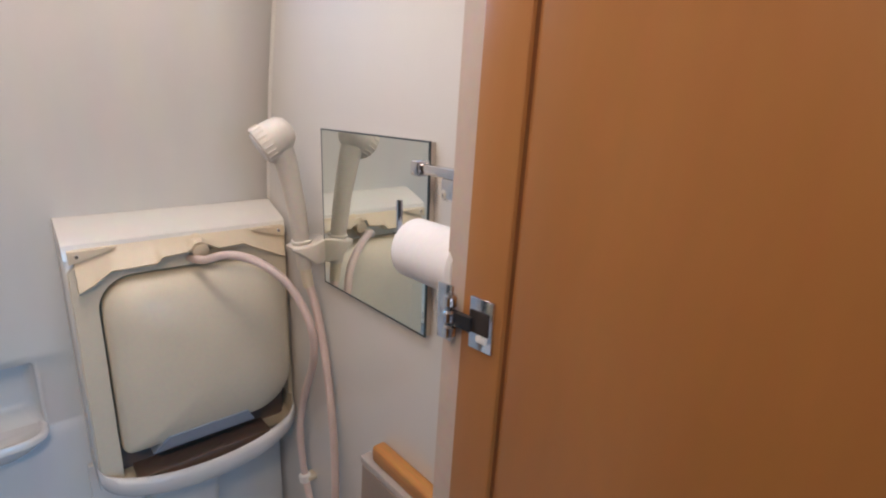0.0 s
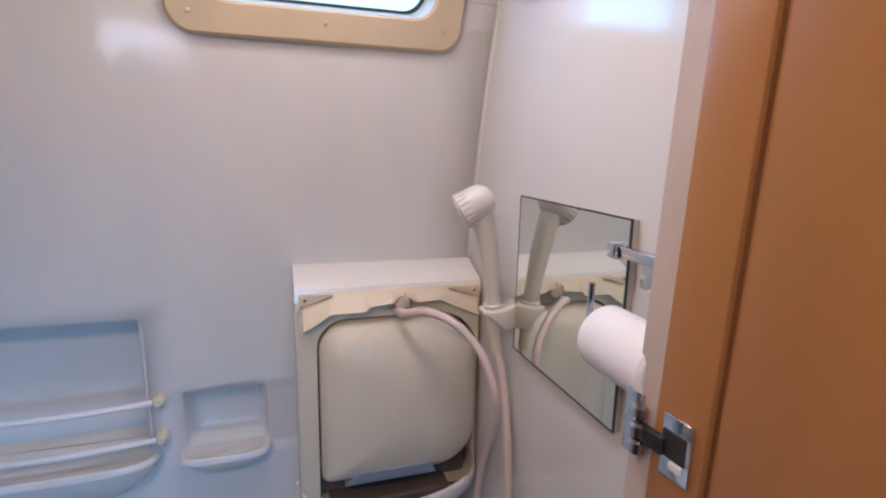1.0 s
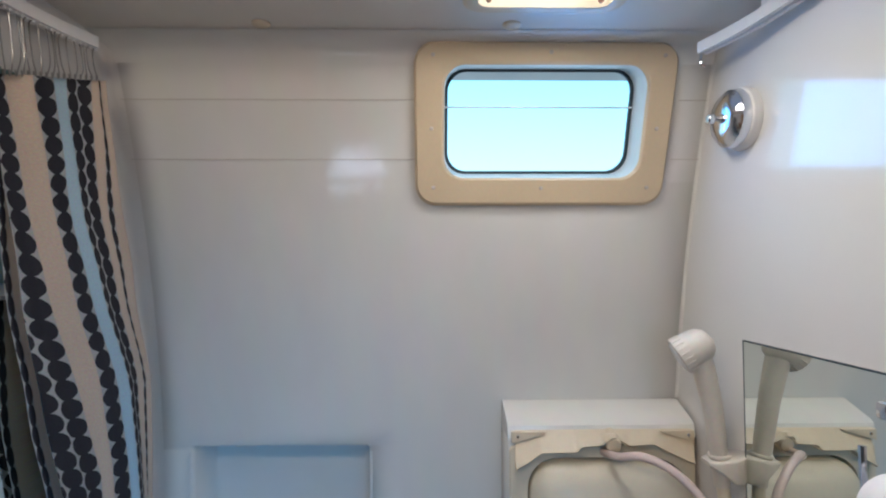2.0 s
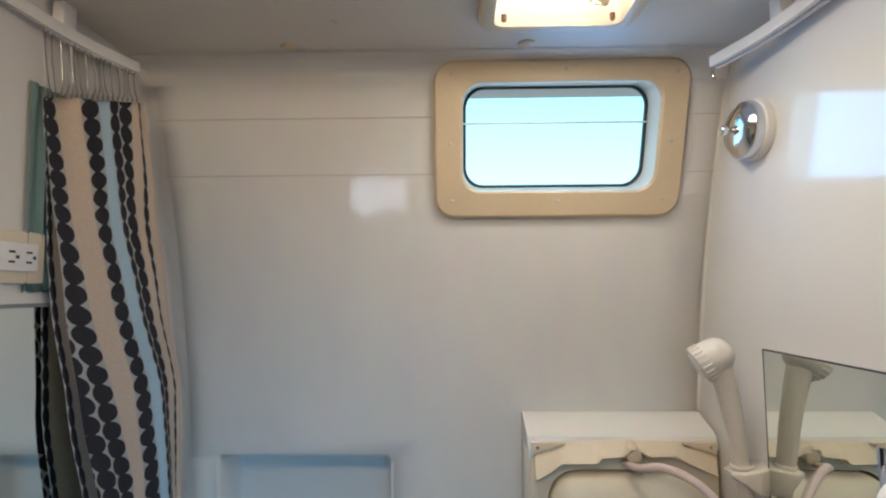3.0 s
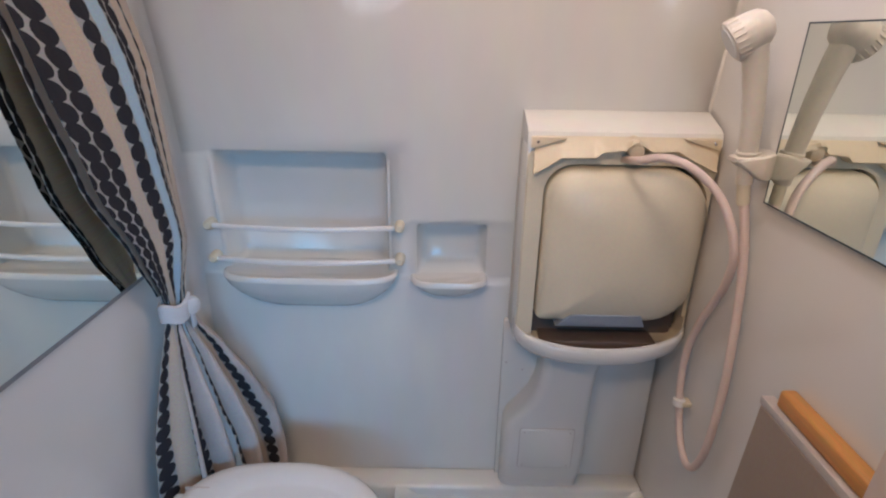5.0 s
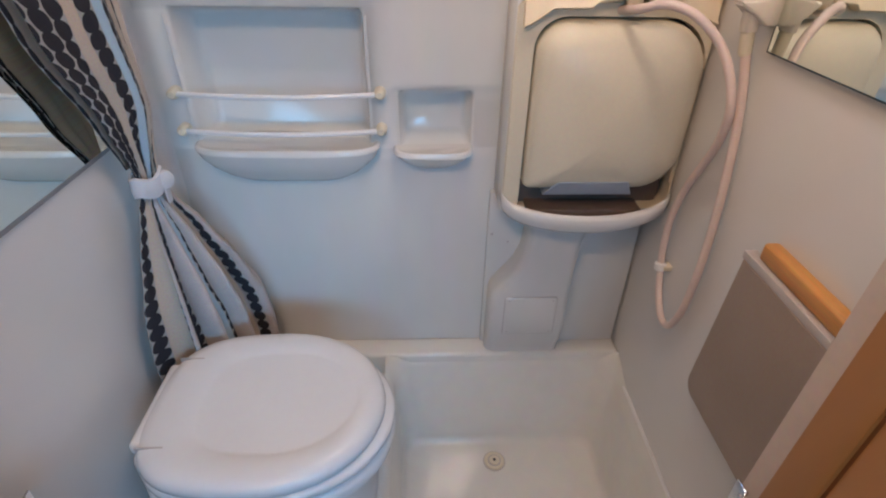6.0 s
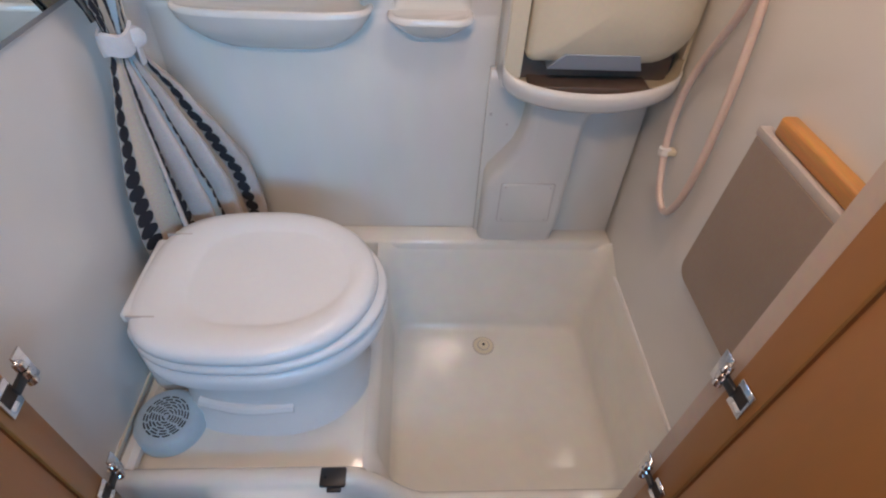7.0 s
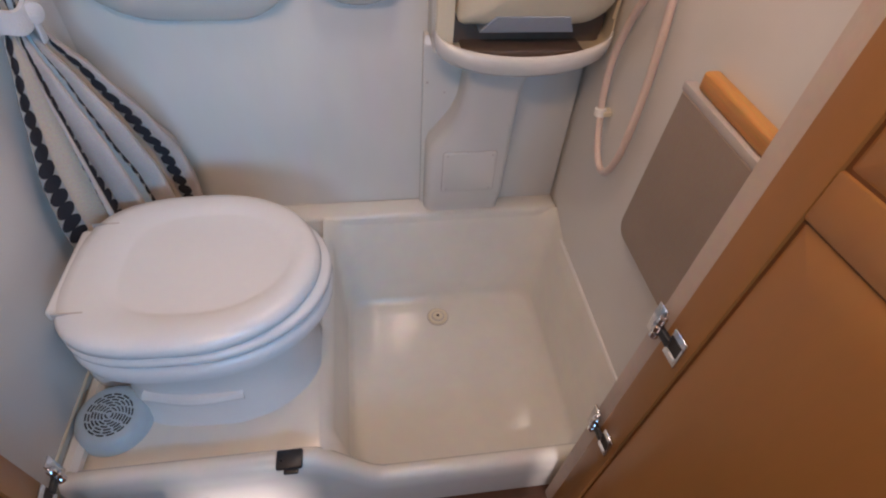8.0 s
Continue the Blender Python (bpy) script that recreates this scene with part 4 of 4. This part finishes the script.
handset = thing("shower_handset", (1.22, -0.24, 1.07), "ivory hand shower with a drum-shaped head in its holder", "hand shower")
hp = smooth_path([(1.219, -0.236, 1.060), (1.214, -0.237, 1.105), (1.206, -0.239, 1.165), (1.195, -0.240, 1.220), (1.186, -0.240, 1.250)], 5)
part("handle", tube(hp, 0.013, 16, radii=[0.0115 + 0.0065 * min(1, k / (len(hp) - 1)) ** 1.3 for k in range(len(hp))]), HANDSET, handset)
ax = Vector((-0.80, 0.16, -0.50)).normalized()
head_c = Vector((1.184, -0.240, 1.264))
head = part("head", disc(head_c - ax * 0.010, ax, ((-0.012, 0.008), (-0.008, 0.017), (0.000, 0.0235), (0.010, 0.0255), (0.036, 0.0270), (0.041, 0.0262), (0.042, 0.022)), 28), HANDSET, handset, "drum-shaped ivory spray head")
part("spray_face", disc(head_c - ax * 0.010, ax, ((0.041, 0.022), (0.0435, 0.020)), 24), WHITE, head)
a1 = ax.orthogonal().normalized()
a2 = ax.cross(a1)
for k in range(22):
    a = 2 * math.pi * k / 22
    p = head_c - ax * 0.010 + (a1 * math.cos(a) + a2 * math.sin(a)) * 0.0268
    part("rib", tube([p + ax * 0.026, p + ax * 0.039], 0.0015, 5), HANDSET, head)

hose = thing("shower_hose", (1.235, -0.18, 0.54), "pinkish vinyl shower hose looping from basin to handset", "hose")
run = [(1.088, -0.092, 1.062), (1.096, -0.150, 1.072), (1.122, -0.185, 1.084), (1.156, -0.210, 1.073), (1.188, -0.230, 1.042), (1.206, -0.248, 1.003), (1.217, -0.258, 0.955), (1.227, -0.237, 0.898), (1.234, -0.203, 0.845), (1.237, -0.170, 0.787), (1.237, -0.152, 0.720), (1.237, -0.153, 0.660),
       (1.237, -0.168, 0.607), (1.235, -0.200, 0.556), (1.234, -0.236, 0.536), (1.234, -0.264, 0.556), (1.234, -0.284, 0.622), (1.236, -0.284, 0.747), (1.236, -0.268, 0.880), (1.232, -0.250, 0.975), (1.224, -0.240, 1.030), (1.219, -0.236, 1.064)]
part("pipe", tube(smooth_path(run, 9), 0.0066, 12), HOSE, hose)
part("collar", disc((1.223, -0.239, 1.028), (-0.12, 0.1, 1), ((0, 0.0075), (0.004, 0.009), (0.030, 0.009), (0.032, 0.0075)), 14), IVORY, hose)
clip = thing("hose_clip", (XR, -0.175, 0.607), "white plastic clip holding the hose to the wall", "clip")
part("clip_body", disc((1.2365, -0.166, 0.608), (0.0, 0.2, 1), ((0, 0.009), (0.002, 0.0112), (0.014, 0.0112), (0.016, 0.009)), 14), WHITE, clip)
part("clip_foot", box(1.238, XR, -0.176, -0.156, 0.611, 0.621, 0.002), IVORY, clip)

# ---- right wall: mirror, lamp, holders, rack ----
small_mirror = thing("shaving_mirror", (XR, -0.376, 1.036), "square frameless mirror on the shower wall", "mirror")
part("backing", box(1.2484, XR - 0.0005, -0.504, -0.250, 1.036, 1.273), SEAM, small_mirror, smooth=False)
part("glass", box(1.2460, 1.2482, -0.503, -0.251, 1.037, 1.272), MIRROR, small_mirror, smooth=False)
for a, b, c, d in ((-0.505, -0.503, 1.035, 1.274), (-0.251, -0.249, 1.035, 1.274), (-0.503, -0.251, 1.035, 1.037), (-0.503, -0.251, 1.272, 1.274)):
    part("edge", box(1.2457, 1.2482, a, b, c, d), RUBBER, small_mirror, smooth=False)

lamp = thing("wall_vent", (XR, -0.27, 1.595), "round chrome fitting with a centre knob on white base", "wall fitting")
part("base", disc((XR, -0.250, 1.598), (-1, 0, 0), ((0, 0.045), (0.004, 0.046), (0.012, 0.045), (0.015, 0.038)), 36), WHITE, lamp)
part("ring", disc((XR, -0.250, 1.598), (-1, 0, 0), ((0.010, 0.041), (0.016, 0.0435), (0.026, 0.0415), (0.034, 0.033), (0.038, 0.020), (0.039, 0.008)), 36), CHROME, lamp)
part("knob", disc((XR, -0.250, 1.598), (-1, 0, 0), ((0.038, 0.004), (0.044, 0.004), (0.046, 0.0075), (0.054, 0.0075), (0.056, 0.005)), 20), CHROME, lamp)

hook = thing("chrome_towel_bar", (XR, -0.60, 1.25), "square chrome towel bar on a wall plate beside the mirror", "towel bar")
part("plate", box(XR - 0.006, XR - 0.0004, -0.628, -0.566, 1.216, 1.266, 0.002), CHROME, hook)
part("post", box(XR - 0.050, XR - 0.005, -0.600, -0.572, 1.222, 1.245, 0.003), CHROME, hook)
part("bar", box(XR - 0.054, XR - 0.044, -0.628, -0.540, 1.245, 1.255, 0.0015), CHROME, hook)
part("tip", box(XR - 0.057, XR - 0.041, -0.545, -0.530, 1.242, 1.258, 0.003), CHROME, hook)

holder = thing("paper_holder", (XR, -0.58, 1.17), "chrome wire toilet paper holder on the wall", "paper holder")
part("post", tube(smooth_path([(XR, -0.640, 1.172), (1.225, -0.640, 1.172), (1.195, -0.638, 1.172)], 5), 0.004, 8), CHROME, holder)
part("arm", tube(smooth_path([(1.190, -0.638, 1.172), (1.190, -0.60, 1.172), (1.190, -0.534, 1.172), (1.190, -0.527, 1.182), (1.190, -0.526, 1.216)], 5), 0.0035, 8), CHROME, holder)
roll = thing("toilet_roll", (1.190, -0.58, 1.17), "white toilet paper roll on its holder", "toilet roll")
part("paper", disc((1.192, -0.548, 1.170), (0, -1, 0), ((0.004, 0.016), (0.0, 0.018), (0.0, 0.028), (0.004, 0.031), (0.086, 0.031), (0.090, 0.028), (0.090, 0.018)), 36), PAPER, roll)
part("core", disc((1.192, -0.549, 1.170), (0, -1, 0), ((0.0, 0.0175), (0.090, 0.0175), (0.090, 0.015), (0.0, 0.015), (0.0, 0.0175)), 24, cap0=False, cap1=False), EDGE, roll)

rack = thing("magazine_rack", (XR, -0.5, 0.51), "taupe laminate wall rack with an orange wooden bar", "rack")
rings = []
for x, g in ((1.243, 0.0), (1.229, 0.0), (1.2275, 0.002)):
    ring = [(x, -0.628 + g, 0.787 - g), (x, -0.384 - g, 0.787 - g)]
    ring += [(x, -0.394 + (0.026 - g) * math.cos(radians(-90 * k / 6)), 0.532 + (0.026 - g) * math.sin(radians(-90 * k / 6))) for k in range(7)]
    ring += [(x, -0.628 + g, 0.506 + g)]
    rings.append(ring)
part("front_panel", loft(rings), BOARD, rack, "taupe laminate front", smooth=False)
part("edging", box(1.2275, 1.2455, -0.626, -0.381, 0.787, 0.799, 0.001), EDGE, rack, "pale grey top edging")
part("wall_cleat", box(1.242, XR, -0.62, -0.40, 0.53, 0.78), EDGE, rack, smooth=False)
part("wooden_bar", box(1.234, XR, -0.626, -0.402, 0.7995, 0.826, 0.005, 3), WOODBAR, rack, "orange wooden bar")


# ---- toilet ----
def egg(cx, cy, lx0, lx1, hy, z, n=48, power=0.80):
    """An egg-shaped ring: blunt at the hinge end (-x), round at the nose (+x)."""
    out = []
    for k in range(n):
        a = 2 * math.pi * k / n
        c, s = math.cos(a), math.sin(a)
        if c >= 0:
            out.append((cx + lx1 * c, cy + hy * s, z))
        else:
            out.append((cx - lx0 * abs(c) ** 0.64, cy + hy * math.copysign(abs(s) ** 0.64, s), z))
    return out


def toilet():
    t = thing("toilet", (0.50, -0.375, STEP), "white plastic caravan toilet with its lid closed", "toilet")
    cx, cy = 0.525, -0.375
    bowl = [(-0.001, 0.190, 0.165, 0.148), (0.006, 0.186, 0.160, 0.144), (0.03, 0.180, 0.152, 0.136), (0.08, 0.178, 0.150, 0.130), (0.13, 0.180, 0.155, 0.134), (0.17, 0.186, 0.168, 0.146), (0.205, 0.190, 0.178, 0.153)]
    rings = [egg(cx, cy, a, b, h, STEP + z) for z, a, b, h in bowl]
    part("bowl", loft(rings), TOILET, t, angle=60)
    part("rim", loft([egg(cx, cy, 0.190, 0.178, 0.152, 0.408), egg(cx, cy, 0.201, 0.198, 0.168, 0.414), egg(cx, cy, 0.203, 0.201, 0.171, 0.434), egg(cx, cy, 0.200, 0.197, 0.167, 0.442), egg(cx, cy, 0.196, 0.189, 0.159, 0.450)]), TOILET, t, angle=60)
    part("seat", loft([egg(cx, cy, 0.200, 0.196, 0.164, 0.452), egg(cx, cy, 0.203, 0.200, 0.168, 0.458), egg(cx, cy, 0.203, 0.200, 0.168, 0.466), egg(cx, cy, 0.199, 0.195, 0.163, 0.4715)]), TOILET, t, angle=60)
    rings = [egg(cx, cy, 0.199, 0.181, 0.162, 0.4735), egg(cx, cy, 0.203, 0.185, 0.167, 0.480), egg(cx, cy, 0.202, 0.183, 0.166, 0.491), egg(cx, cy, 0.196, 0.176, 0.159, 0.499), egg(cx, cy, 0.180, 0.161, 0.146, 0.5025),
             egg(cx + 0.012, cy, 0.140, 0.136, 0.116, 0.5035), egg(cx + 0.012, cy, 0.133, 0.129, 0.109, 0.4995), egg(cx + 0.012, cy, 0.126, 0.122, 0.102, 0.4988), egg(cx + 0.012, cy, 0.06, 0.06, 0.05, 0.4992)]
    lid = part("lid", loft(rings), TOILET, t, "closed white lid with a shallow dished centre", angle=70)
    part("hinge_block", box(0.319, 0.350, -0.462, -0.288, 0.474, 0.4985, 0.008, 3), TOILET, t)
    for y in (-0.282, -0.468):
        part("hinge_gap", box(0.335, 0.378, y - 0.0012, y + 0.0012, 0.490, 0.5032), EDGE, lid)
    part("tank_shroud", box(XL + 0.012, 0.345, -0.435, -0.315, STEP, 0.420, 0.02, 4), TOILET, t)
    part("skirt_rib", tube(smooth_path([(0.40, -0.492, STEP + 0.075), (0.48, -0.508, STEP + 0.072), (0.56, -0.500, STEP + 0.066)], 6), 0.012, 10), TOILET, t)
    return t


toilet()


def round_vent():
    v = thing("floor_vent", (0.331, -0.500, STEP), "round pale blue-grey plastic grille with ring slots beside the toilet", "vent")
    c = Vector((0.331, -0.500, STEP))
    ax = Vector((0.05, -0.10, 1)).normalized()
    body = part("housing", disc(c, ax, ((-0.012, 0.060), (0.012, 0.0605), (0.028, 0.058), (0.037, 0.052), (0.041, 0.044), (0.0415, 0.010)), 40), VENTGREY, v)
    a = ax.orthogonal().normalized()
    b = ax.cross(a)
    for ring, (r, n) in enumerate(((0.0365, 14), (0.0315, 12), (0.0265, 11), (0.0215, 9), (0.0165, 7), (0.0115, 5), (0.0060, 3))):
        for k in range(n):
            a0 = 2 * math.pi * (k + 0.35 * ring) / n
            pts = [c + ax * 0.0412 + (a * math.cos(a0 + q) + b * math.sin(a0 + q)) * r for q in np.linspace(0, 2 * math.pi / n * 0.74, 5)]
            part("slot", tube(pts, 0.0014, 5), BLACK, body)
    return v


round_vent()
